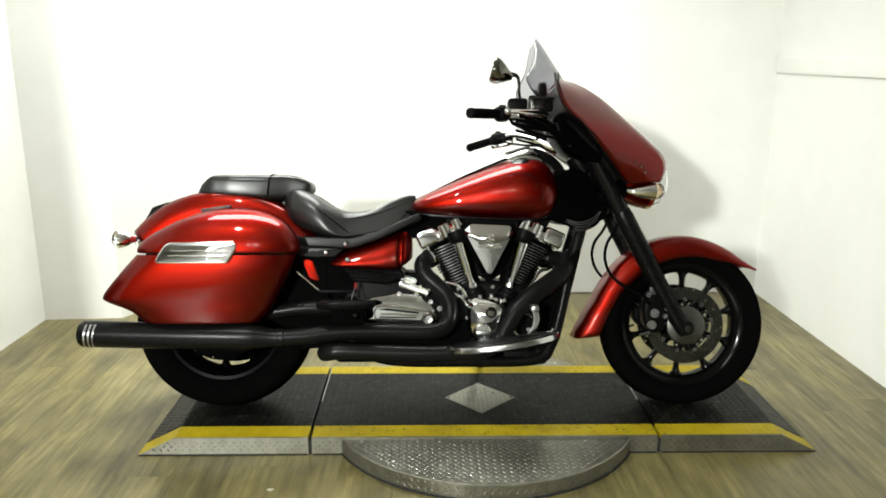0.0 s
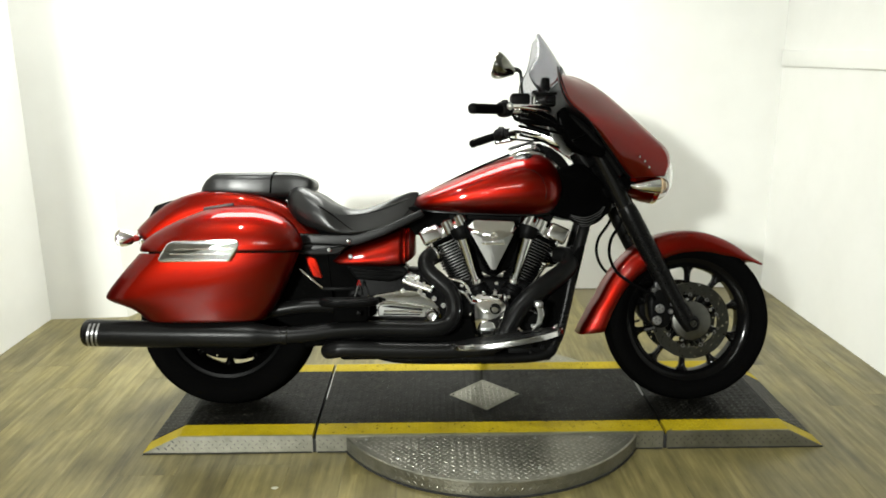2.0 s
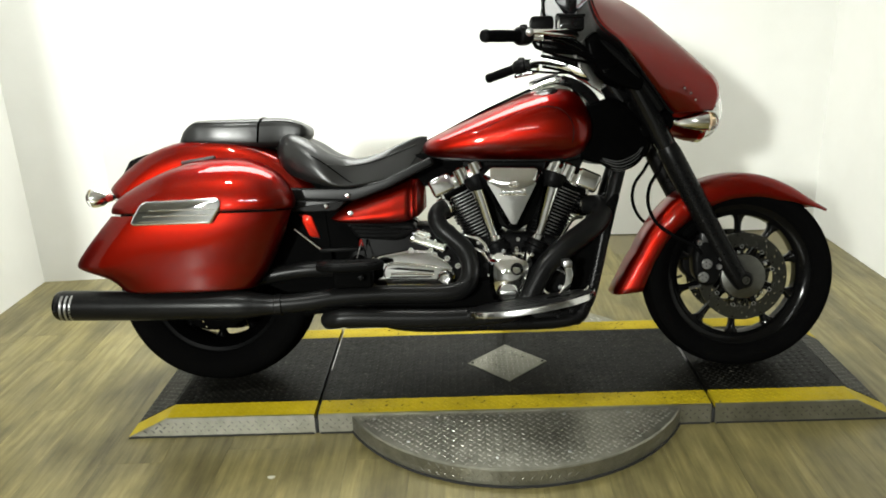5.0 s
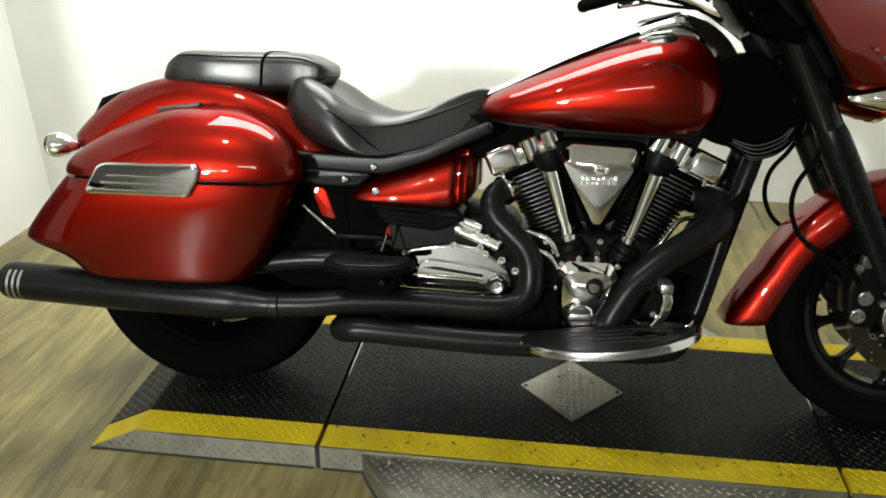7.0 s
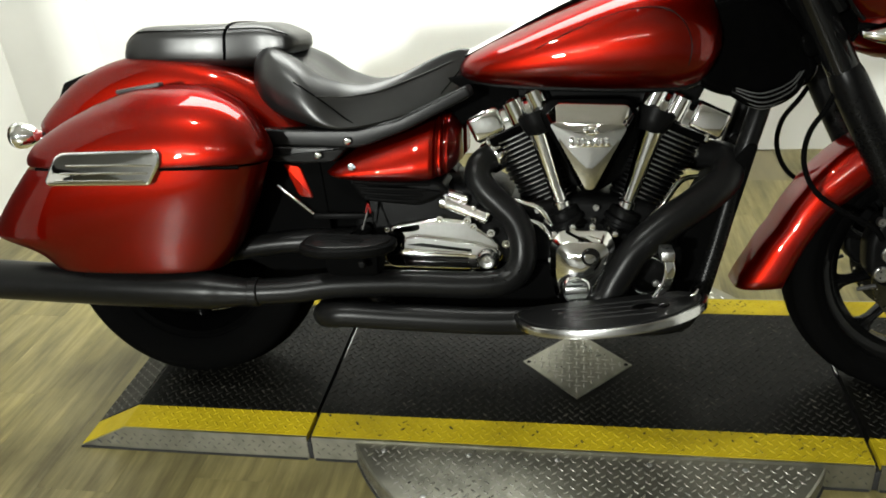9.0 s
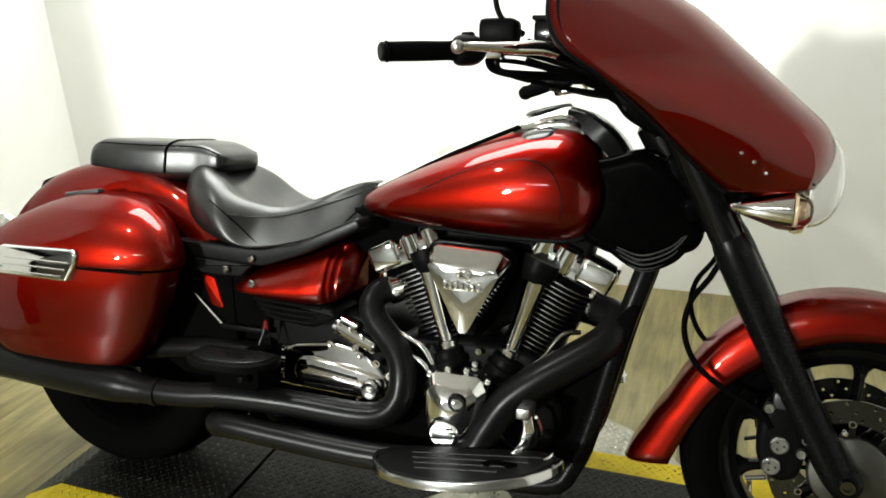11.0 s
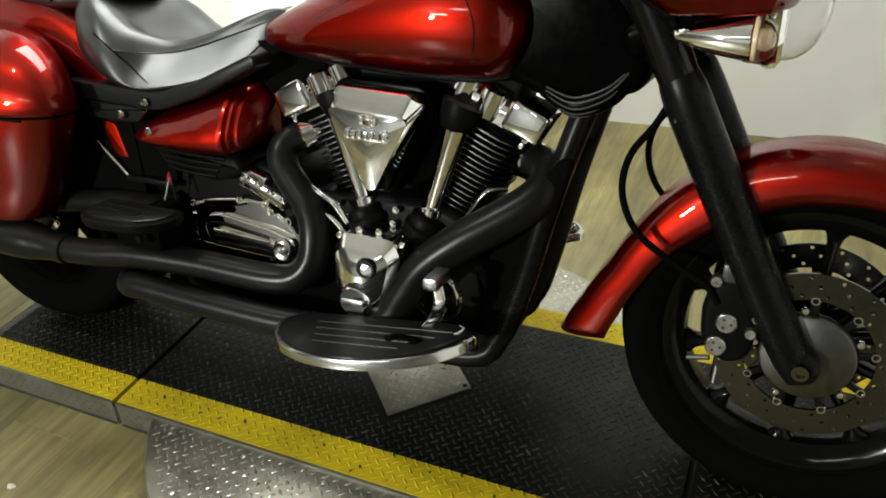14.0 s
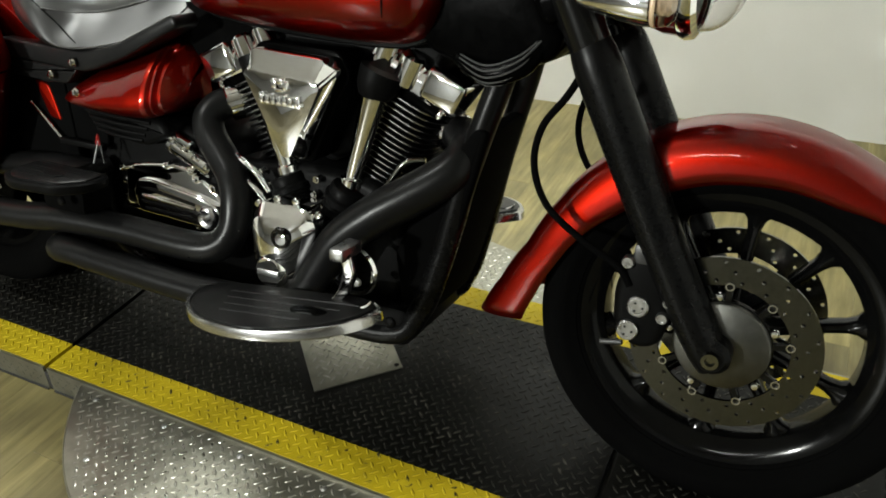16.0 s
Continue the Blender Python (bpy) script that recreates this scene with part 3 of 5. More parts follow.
def wheel(name, centre, r, half, rim, discs, label, paint):
    w = part(name, lathe([(0.0, -0.075), (0.034, -0.075), (0.040, -0.060), (0.046, -0.045), (0.046, 0.045), (0.040, 0.060), (0.034, 0.075), (0.0, 0.075)], (0, 0, 0), 40), paint, bike, label)
    w.matrix_local = Matrix.Translation(centre)
    tyre(r, half, rim, w)
    h = half * 0.78
    lip = [(rim + 0.004, -h), (rim + 0.004, -h + 0.006), (rim - 0.012, -h + 0.008), (rim - 0.026, -h * 0.62), (rim - 0.036, -h * 0.46), (rim - 0.039, 0.0)]
    lip = lip + [(a, -b) for a, b in lip[-2::-1]] + [(rim - 0.008, h * 0.5), (rim - 0.008, -h * 0.5)]
    part("rim", lathe(lip, (0, 0, 0), 80, closed=True), paint, w, "gloss black cast rim")
    spoke = None
    for k in range(10):
        m = Matrix.Rotation(2 * math.pi * (k + 0.5) / 10 + 0.06, 4, "Y")
        if spoke is None:
            bm = bmesh.new()
            rings = []
            for s, wd, dp in ((0.036, 0.022, 0.040), (0.07, 0.013, 0.030), (0.13, 0.0095, 0.020), (rim - 0.062, 0.0105, 0.018), (rim - 0.048, 0.0145, 0.019), (rim - 0.039, 0.0235, 0.021), (rim - 0.032, 0.036, 0.022)):
                rings.append([(s, dp * math.cos(a), wd * math.sin(a)) for a in (2 * math.pi * q / 12 for q in range(12))])
            skin(bm, rings)
            spoke = part("spoke", bm, paint, w)
            spoke.matrix_local = m
        else:
            again(spoke, w, m)
    for v in discs:
        # the rear disc is steel too, its colour blackened to stand in for shade
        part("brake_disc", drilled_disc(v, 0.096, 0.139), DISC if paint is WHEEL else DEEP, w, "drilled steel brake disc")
        side = -1 if v < 0 else 1
        part("disc_carrier", lathe([(0.044, v - 0.005), (0.072, v - 0.004), (0.072, v + 0.004), (0.044, v + 0.005)], (0, 0, 0), 48, closed=True), GLOSS, w, "black disc carrier")
        arm = nut = None
        for k in range(9):
            a = 2 * math.pi * (k + 0.3) / 9
            m, ma = Matrix.Translation((0.095 * math.cos(a), 0, 0.095 * math.sin(a))), Matrix.Rotation(-a, 4, "Y")
            if nut is None:
                arm = part("carrier_arm", block((0.066, v - 0.004, -0.006), (0.097, v + 0.004, 0.006), 0.002, seg=1), GLOSS, w)
                arm.matrix_local = ma
                nut = part("disc_bobbin", lathe([(0.0, v + side * 0.001), (0.0042, v + side * 0.001), (0.0046, v + side * 0.005), (0.0066, v + side * 0.005), (0.0074, v)], (0, 0, 0), 14), TRIMCHROME, w)
                nut.matrix_local = m
            else:
                again(arm, w, ma)
                again(nut, w, m)
    return w


front_wheel = wheel("front_wheel", FC, 0.302, 0.064, 0.228, (-0.070, 0.068), "black ten-spoke front wheel", WHEEL)
# shade behind the saddlebag is put into the rear wheel's colour
rear_wheel = wheel("rear_wheel", RC, 0.322, 0.094, 0.216, (-0.098,), "black ten-spoke rear wheel with shade in its colour", DEEP)
part("hub_cover", lathe([(0.0, -0.084), (0.066, -0.083), (0.069, -0.081), (0.070, -0.076), (0.070, -0.060)], (0, 0, 0), 48), HUB, front_wheel, "dull silver hub cover")
part("hub_cover", lathe([(0.0, 0.090), (0.060, 0.088), (0.074, 0.084), (0.078, 0.076), (0.078, 0.062)], (0, 0, 0), 48), HUB, front_wheel, "dull silver hub cover")
for k in range(5):
    a = 2 * math.pi * k / 5 + 0.5
    b = part("hub_bolt", bolt((0.078 * math.cos(a), -0.074, 0.078 * math.sin(a)), 0.0065), CHROME, front_wheel)


part("drive_pulley", lathe([(0.0, 0.100), (0.17, 0.100), (0.178, 0.104), (0.178, 0.118), (0.0, 0.120)], (0, 0, 0), 64), MATTE, rear_wheel, "black drive pulley")


def fender(name, centre, stations, half, a0, a1, n, label):
    """A mudguard round a wheel: stations of (angle, outer radius, skirt radius)."""
    bm = bmesh.new()
    rings = []
    for i in range(n + 1):
        ang = a0 + (a1 - a0) * i / n
        ro = float(np.interp(ang, [s[0] for s in stations], [s[1] for s in stations]))
        rs = float(np.interp(ang, [s[0] for s in stations], [s[2] for s in stations]))
        c, s = math.cos(radians(ang)), math.sin(radians(ang))
        ring = []
        for k in range(25):
            th = math.pi * k / 24
            v = -half * se(math.cos(th), 4.4)
            rr = rs + (ro - rs) * se(math.sin(th), 2.7)
            ring.append((centre[0] + rr * c, v, centre[2] + rr * s))
        rings.append(ring)
    skin(bm, rings, closed=False)
    return part(name, bm, RED, bike, label, solid=0.004)


ST = [(38, 0.336, 0.322), (44, 0.326, 0.304), (50, 0.322, 0.288), (65, 0.322, 0.262), (90, 0.327, 0.250), (115, 0.329, 0.246), (135, 0.330, 0.248), (150, 0.330, 0.262), (165, 0.340, 0.276), (178, 0.372, 0.296), (187, 0.408, 0.318)]
fender("front_fender", FC, ST, 0.080, 38, 187, 48, "deep candy-red front mudguard")
ST = [(10, 0.452, 0.42), (30, 0.462, 0.40), (60, 0.472, 0.37), (90, 0.472, 0.37), (115, 0.470, 0.37), (140, 0.452, 0.37), (165, 0.43, 0.37), (178, 0.42, 0.37)]
fender("rear_fender", RC, ST, 0.112, 32, 134, 44, "candy-red rear mudguard")

# ---- fork, brakes ----
for s, tag in ((-1, "near"), (1, "far")):
    leg = part("fork_leg", tube([(0.808, s * 0.094, 0.276), (0.783, s * 0.094, 0.316), (0.720, s * 0.093, 0.428), (0.667, s * 0.092, 0.530), (0.615, s * 0.091, 0.630), (0.582, s * 0.090, 0.694), (0.568, s * 0.090, 0.722)], [0.025, 0.030, 0.0325, 0.0345, 0.035, 0.0345, 0.030], 40, 24), FORK, bike, "satin black fork slider")
    part("fork_cover", tube([(0.582, s * 0.090, 0.694), (0.572, s * 0.090, 0.713), (0.526, s * 0.091, 0.805), (0.452, s * 0.092, 0.948), (0.432, s * 0.092, 0.985)], [0.0300, 0.0305, 0.0310, 0.0320, 0.030], 24, 24), GLOSS, leg, "thick black upper fork cover")
    part("axle_nut", lathe([(0.0, 0.0), (0.0065, 0.0), (0.0075, s * 0.006), (0.0125, s * 0.006), (0.0135, s * 0.0), (0.0135, -s * 0.02)], (0.804, s * 0.122, 0.297), 24), DARK_REFLECT_CHROME, leg, "steel axle ring")
    part("axle_lug", rod((0.804, s * 0.070, 0.297), (0.804, s * 0.120, 0.297), 0.0275, 24, bevel=0.008), FORK, leg)
    cal = part("brake_caliper", slab(rounded_corners([(0.668, 0.432), (0.712, 0.422), (0.738, 0.344), (0.726, 0.286), (0.686, 0.274), (0.652, 0.312), (0.648, 0.372)], 0.02), s * 0.045, s * 0.108, 0.014, both=True), CAST, bike, "black four-piston brake caliper")
    for (u, w), r in (((0.678, 0.308), 0.0165), ((0.689, 0.350), 0.0165), ((0.666, 0.418), 0.0095), ((0.726, 0.340), 0.009), ((0.731, 0.366), 0.007), ((0.720, 0.400), 0.007)):
        part("caliper_cap", lathe([(0.0, s * 0.108), (r * 0.55, s * 0.108), (r * 0.6, s * 0.1095), (r * 0.86, s * 0.1095), (r, s * 0.107), (r, s * 0.096)], (u, s * 0.006, w), 24), STEEL, cal, "polished round cap")
        if r > 0.01:
            for k in range(3):
                a = 2 * math.pi * k / 3
                part("cap_dimple", bolt((u + 0.0075 * math.cos(a), s * 0.1142, w + 0.0075 * math.sin(a)), 0.0022, (0, s, 0), 0.001, 8), GAP, cal)
    part("pad_pin", rod((0.637, s * 0.100, 0.272), (0.672, s * 0.104, 0.282), 0.0045, 10, bevel=0.001), BRACKET, cal)
    part("caliper_bracket", block((0.672, s * 0.10 - 0.01, 0.417), (0.698, s * 0.10 + 0.012, 0.447), 0.004), BRACKET, cal, "dull metal bracket")
part("lower_clamp", slab(rounded_corners([(0.50, 0.735), (0.60, 0.79), (0.575, 0.835), (0.475, 0.78)], 0.02), -0.10, 0.10, 0.012, both=True), DEEP, bike, "black lower fork clamp")
part("steering_head", rod((0.525, 0, 0.74), (0.415, 0, 0.93), 0.04, 24, bevel=0.006), GLOSS, bike)
part("upper_clamp", slab(rounded_corners([(0.375, 0.935), (0.49, 0.985), (0.475, 1.005), (0.36, 0.955)], 0.012), -0.135, 0.135, 0.008, both=True), GLOSS, bike, "black upper fork clamp")
for s in (-1, 1):
    part("brake_hose", tube([(u, s * v, w) for u, v, w in ((0.570, 0.08, 0.70), (0.546, 0.095, 0.648), (0.514, 0.105, 0.598), (0.508, 0.110, 0.540), (0.534, 0.112, 0.482), (0.590, 0.112, 0.440), (0.650, 0.110, 0.408), (0.672, 0.108, 0.380))], 0.0056, 40, 10), RUBBER, bike, "black rubber brake hose")

# ---- fairing ----
CEN = [(0.335, 1.188), (0.398, 1.180), (0.486, 1.134), (0.582, 1.052), (0.668, 0.976), (0.724, 0.922), (0.735, 0.868), (0.712, 0.822)]
EDG = [(0.295, 1.172), (0.285, 1.113), (0.306, 1.039), (0.367, 0.991), (0.429, 0.937), (0.496, 0.870), (0.536, 0.830), (0.560, 0.813)]
FLARE = [0.30, 0.39, 0.43, 0.41, 0.335, 0.27, 0.225, 0.20]
HALF = [0.195, 0.218, 0.238, 0.246, 0.241, 0.228, 0.212, 0.196]


def shell(cen, edg, half, n, across, e=3.9):
    c, g, h = spline(cen, n), spline(edg, n), spline([(q,) for q in half], n)
    rings = []
    for i in range(n + 1):
        ring = []
        for k in range(-across, across + 1):
            ph = math.pi / 2 * k / across
            f, lat = abs(math.cos(ph)) ** (2 / e), se(math.sin(ph), e)
            p = g[i] + (c[i] - g[i]) * f
            ring.append((p[0], h[i][0] * lat, p[1]))
        rings.append(ring)
    return rings


CRE = [(0.312, 1.176), (0.376, 1.154), (0.452, 1.101), (0.540, 1.024), (0.618, 0.956), (0.676, 0.903), (0.692, 0.860), (0.684, 0.819)]


def batwing(n=36):
    """Rings of the fairing: a flat side from the rear edge to a crease, then a crown over to the other side."""
    c, r_, g, h = spline(CEN, n), spline(CRE, n), spline(EDG, n), spline([(q,) for q in HALF], n)
    wide = spline([(q,) for q in FLARE], n)
    out = []
    for i in range(n + 1):
        side = []
        for k in range(9):
            f = k / 8
            p = g[i] + (r_[i] - g[i]) * f
            side.append((p[0], wide[i][0] + (h[i][0] * 0.90 - wide[i][0]) * f + h[i][0] * 0.04 * math.sin(math.pi * f), p[1]))
        for k in range(1, 11):
            a = math.radians(33 + 57 * k / 10)
            f = (math.sin(a) - math.sin(math.radians(33))) / (1 - math.sin(math.radians(33)))
            p = r_[i] + (c[i] - r_[i]) * f
            side.append((p[0], h[i][0] * 0.90 * math.cos(a) / math.cos(math.radians(33)), p[1]))
        out.append([(p[0], -p[1], p[2]) for p in side] + side[-2::-1])
    return out


bm = bmesh.new()
rings = batwing()
skin(bm, rings, closed=False)
fairing = part("fairing", bm, RED, bike, "candy-red batwing fairing shell", angle=30, solid=0.005)
bm = bmesh.new()
inner = []
for r in rings:
    a, b = Vector(r[0]), Vector(r[-1])
    inner.append([tuple(a.lerp(b, k / 12) * 1.0 + Vector((0.045 * math.sin(math.pi * k / 12), 0, 0.02 * math.sin(math.pi * k / 12)))) for k in range(13)])
skin(bm, [[(p[0] + 0.012, p[1] * 0.965, p[2] + 0.006) for p in r] for r in inner], closed=False)
part("inner_fairing", bm, PLASTIC, fairing, "black inner fairing panel", solid=0.004)
part("fairing_floor", slab(rounded_corners([(0.575, 0.818), (0.700, 0.828), (0.690, 0.838), (0.570, 0.832)], 0.004), -0.165, 0.165, 0.002, both=True), GLOSS, fairing)
part("edge_trim", tube([r[0] for r in rings[::3]], 0.0035, 30, 8), PLASTIC, fairing)
part("edge_trim", tube([r[-1] for r in rings[::3]], 0.0035, 30, 8), PLASTIC, fairing)
for s in (-1, 1):
    for u, w, v in ((0.578, 0.880, 0.252), (0.598, 0.866, 0.243), (0.618, 0.848, 0.222)):
        part("fairing_screw", bolt((u, s * v, w), 0.0042, (0, s, 0)), CHROME, fairing)
    part("dash_post", block((0.262, s * 0.13 - 0.02, 1.085), (0.292, s * 0.13 + 0.02, 1.17), 0.008), PLASTIC, fairing, "black plastic dash pod")
    part("fairing_bracket", tube([(0.34, s * 0.12, 1.06), (0.42, s * 0.13, 0.99), (0.50, s * 0.12, 0.90), (0.55, s * 0.11, 0.83)], 0.012, 16, 8), PLASTIC, fairing)

bm = bmesh.new()
skin(bm, shell([(0.372, 1.196), (0.335, 1.255), (0.300, 1.310), (0.272, 1.352)], [(0.262, 1.098), (0.216, 1.176), (0.246, 1.256), (0.256, 1.336)], [0.176, 0.166, 0.118, 0.060], 24, 16, 2.2), closed=False)
shield = part("windshield", bm, SMOKE, bike, "short smoked plastic windshield", solid=0.003)
shield.visible_shadow = False

# headlight and front signals
bucket = part("headlight", lathe([(0.0, -0.115), (0.045, -0.105), (0.080, -0.07), (0.098, -0.02), (0.101, 0.015), (0.096, 0.022)], (0.672, 0, 0.832), 40, axis="x"), RED, bike, "red headlight bucket")
part("headlight_ring", lathe([(0.103, 0.0), (0.106, 0.008), (0.103, 0.020), (0.094, 0.026), (0.090, 0.018)], (0.676, 0, 0.832), 48, axis="x"), CHROME, bucket, "chrome headlight ring")
part("reflector", lathe([(0.0, -0.06), (0.03, -0.052), (0.06, -0.028), (0.088, 0.012)], (0.676, 0, 0.832), 40, axis="x"), HUB, bucket)
lens = part("headlight_lens", lathe([tuple(q) for q in spline([(0.093, 0.0), (0.088, 0.026), (0.070, 0.048), (0.040, 0.062), (0.0, 0.067)], 20)], (0.694, 0, 0.832), 64, axis="x"), CLEAR, bucket, "clear domed headlight lens", solid=0.003)
lens.visible_shadow = False
for s in (-1, 1):
    sig = part("turn_signal", lathe([(0.0, -0.070), (0.008, -0.060), (0.017, -0.035), (0.0245, 0.0), (0.0285, 0.028), (0.0285, 0.034)], (0.632, s * 0.176, 0.787), 32, axis="x"), CHROME, bike, "chrome bullet turn signal")
    part("signal_band", lathe([(0.0285, 0.036), (0.0292, 0.037), (0.0292, 0.040), (0.0275, 0.042)], (0.632, s * 0.176, 0.787), 32, axis="x"), AMBER, sig, "amber band")
    ln = part("signal_lens", lathe([(0.028, 0.042), (0.026, 0.054), (0.018, 0.063), (0.0, 0.067)], (0.632, s * 0.176, 0.787), 32, axis="x"), CLEAR, sig, "clear signal lens")
    part("signal_bulb", rod((0.669, s * 0.176, 0.787), (0.688, s * 0.176, 0.787), 0.012, 16, bevel=0.004), AMBER, sig)
    part("signal_stalk", rod((0.62, s * 0.165, 0.790), (0.59, s * 0.09, 0.797), 0.010, 14), GLOSS, sig)

# ---- handlebar and controls ----
for s in (-1, 1):
    if s < 0:
        pts = [(0.007, -0.383, 1.027), (0.118, -0.284, 1.038), (0.205, -0.210, 1.045), (0.290, -0.150, 1.020), (0.360, -0.090, 0.975), (0.400, -0.055, 0.985)]
    else:
        pts = [(0.046, 0.397, 0.995), (0.150, 0.305, 1.020), (0.225, 0.240, 1.032), (0.300, 0.165, 1.002), (0.365, 0.090, 0.965), (0.400, 0.055, 0.985)]
    bar = part("handlebar", tube(pts, 0.0125, 36, 16), CHROME if s > 0 else GLOSS, bike, "chrome handlebar tube" if s > 0 else "black handlebar tube")
    for k, (dv, dw) in enumerate(((0.010, 0.016), (-0.008, -0.018), (0.016, -0.006))):
        part("cable_sleeve", tube([(u + 0.004 * k, v + s * -dv, w + dw) for u, v, w in pts[2:]], 0.0062 - 0.0008 * k, 24, 8), RUBBER, bar, "black cable sleeve")
    d = (Vector(pts[1]) - Vector(pts[0])).normalized()
    a, b = Vector(pts[0]), Vector(pts[0]) + d * 0.128
    part("grip", tube([a, a + d * 0.006, a + d * 0.012, a + d * 0.06, a + d * 0.118, b], [0.012, 0.0185, 0.0165, 0.0172, 0.0165, 0.0195], 30, 20), RUBBER, bar, "black rubber grip")
    part("grip_end", rod(a - d * 0.006, a + d * 0.004, 0.0165, 20, bevel=0.003), PLASTIC, bar)
    sw = part("switch_housing", tube([b, b + d * 0.008, b + d * 0.035, b + d * 0.050], [0.020, 0.026, 0.026, 0.019], 14, 18), PLASTIC, bar, "black switch housing")
    part("kill_switch", block((-0.011, -0.008, 0), (0.011, 0.008, 0.009), 0.003, m=Matrix.Translation(b + d * 0.025 + Vector((0, 0, 0.022)))), PLASTIC, bar)
    piv = b + d * 0.060
    part("lever_perch", block((-0.022, -0.016, -0.016), (0.026, 0.016, 0.014), 0.005, m=Matrix.Translation(piv + Vector((0.006, 0, 0)))), CHROME if s < 0 else CAST, bar)
    end = a + d * 0.062 + Vector((0.052, s * -0.01, -0.012))
    if s < 0:
        lever = part("lever", tube([(0.131, -0.362, 1.036), (0.149, -0.352, 1.038), (0.188, -0.330, 1.038), (0.218, -0.308, 1.039), (0.249, -0.280, 1.042), (0.271, -0.255, 1.037)], [0.0070, 0.0068, 0.0088, 0.0108, 0.0125, 0.0110], 30, 14), CHROME, bar, "broad polished brake lever with a ball end")
        part("lever_ball", lathe([(0.0, -0.0115), (0.007, -0.009), (0.0108, -0.003), (0.0108, 0.003), (0.007, 0.009), (0.0, 0.0115)], (0.131, -0.362, 1.036), 20, axis="x"), STEEL, lever)
        part("switch_box", block((0.140, -0.292, 1.052), (0.206, -0.240, 1.092), 0.010), PLASTIC, sw, "upper half of the switch housing")
        for k in range(2):
            part("control_cable", tube([(0.150 + 0.018 * k, -0.262, 1.035), (0.158 + 0.016 * k, -0.262, 1.008), (0.205, -0.255, 0.996 + 0.007 * k), (0.259, -0.20, 0.997 + 0.006 * k), (0.306, -0.17, 0.992), (0.367, -0.12, 0.970), (0.42, -0.085, 0.91)], 0.0042, 36, 8), RUBBER, bar, "black control cable")
    else:
        part("lever", tube([piv + Vector((0.028, 0, -0.006)), (piv + end) / 2 + Vector((0.052, s * 0.02, -0.006)), end + Vector((0.006, s * 0.004, 0)), end], [0.0085, 0.0065, 0.006, 0.0085], 24, 12), CHROME, bar, "polished lever with a ball end")
    res = part("fluid_reservoir", block((0.226, s * 0.222 - 0.024, 1.056), (0.298, s * 0.222 + 0.024, 1.092), 0.006), GLOSS, bar, "black brake-fluid reservoir")
    part("reservoir_lid", block((0.223, s * 0.222 - 0.027, 1.092), (0.301, s * 0.222 + 0.027, 1.100), 0.003), PLASTIC, res)
    if s < 0:
        stem = part("mirror_stem", tube([(0.205, s * 0.235, 1.070), (0.184, s * 0.272, 1.084), (0.175, s * 0.298, 1.108), (0.173, s * 0.303, 1.142), (0.166, s * 0.308, 1.160), (0.140, s * 0.320, 1.164)], [0.006, 0.0055, 0.005, 0.0055, 0.007, 0.009], 24, 12), GLOSS, bike, "thin black mirror stem")
        head = Body([(0.152, 1.152, 1.170, 0.012), (0.140, 1.146, 1.180, 0.024), (0.122, 1.136, 1.196, 0.045), (0.102, 1.129, 1.211, 0.058), (0.088, 1.129, 1.214, 0.061), (0.079, 1.133, 1.210, 0.058)], 2.2, n=18, seg=28)
        mm = Matrix.Translation((0.11, s * 0.325, 1.170)) @ Matrix.Rotation(radians(12), 4, "Y") @ Matrix.Translation((-0.11, 0, -1.170))
        # chrome housing; its dark reflection comes from the material colour
        part("mirror_housing", move(head.mesh(), mm), DARK_REFLECT_CHROME, stem, "chrome teardrop mirror housing")
        bm = lathe([(0.0, 0.0), (0.037, 0.0), (0.037, 0.002), (0.0, 0.002)], (0, 0, 0), 32, axis="x")
        part("mirror_glass", move(bm, mm @ Matrix.Translation((0.0775, 0, 1.171)) @ Matrix.Diagonal((1, 1.45, 1, 1))), CHROME, stem, "mirror glass")
    for k, lift in enumerate((0.0, 0.022)):
        part("control_cable", tube([tuple(piv + Vector((0.006 * k, 0, -0.016))), (0.185 + 0.02 * k, s * (0.24 - lift), 1.000 + lift), (0.25 + 0.02 * k, s * (0.19 - lift), 0.985 + lift), (0.38, s * (0.10 + 0.4 * lift), 0.962 + lift), (0.43, s * 0.08, 0.90)], 0.0045, 32, 8), RUBBER, bar, "black control cable")
part("dash_panel", slab(rounded_corners([(0.312, 1.050), (0.345, 1.072), (0.430, 1.018), (0.500, 0.915), (0.480, 0.885), (0.420, 0.905), (0.375, 0.930), (0.330, 0.990)], 0.015), -0.135, 0.135, 0.012, both=True), DEEP, bike, "black panel between handlebar and fairing")
part("bar_clamp", block((0.375, -0.075, 0.965), (0.425, 0.075, 1.005), 0.01), GLOSS, bike, "black handlebar clamp")

# ---- tank and dash ----
tank_body = Body([(-0.186, 0.732, 0.748, 0.040), (-0.172, 0.716, 0.764, 0.082), (-0.13, 0.705, 0.786, 0.112), (-0.05, 0.696, 0.822, 0.138), (0.04, 0.690, 0.860, 0.156), (0.13, 0.685, 0.893, 0.168), (0.21, 0.683, 0.912, 0.172),
                  (0.275, 0.686, 0.908, 0.164), (0.315, 0.705, 0.880, 0.145), (0.338, 0.745, 0.835, 0.110)], 2.35, 2.6, 0.42, 48, 56)
tank = part("fuel_tank", tank_body.mesh(), RED, bike, "candy-red teardrop fuel tank")


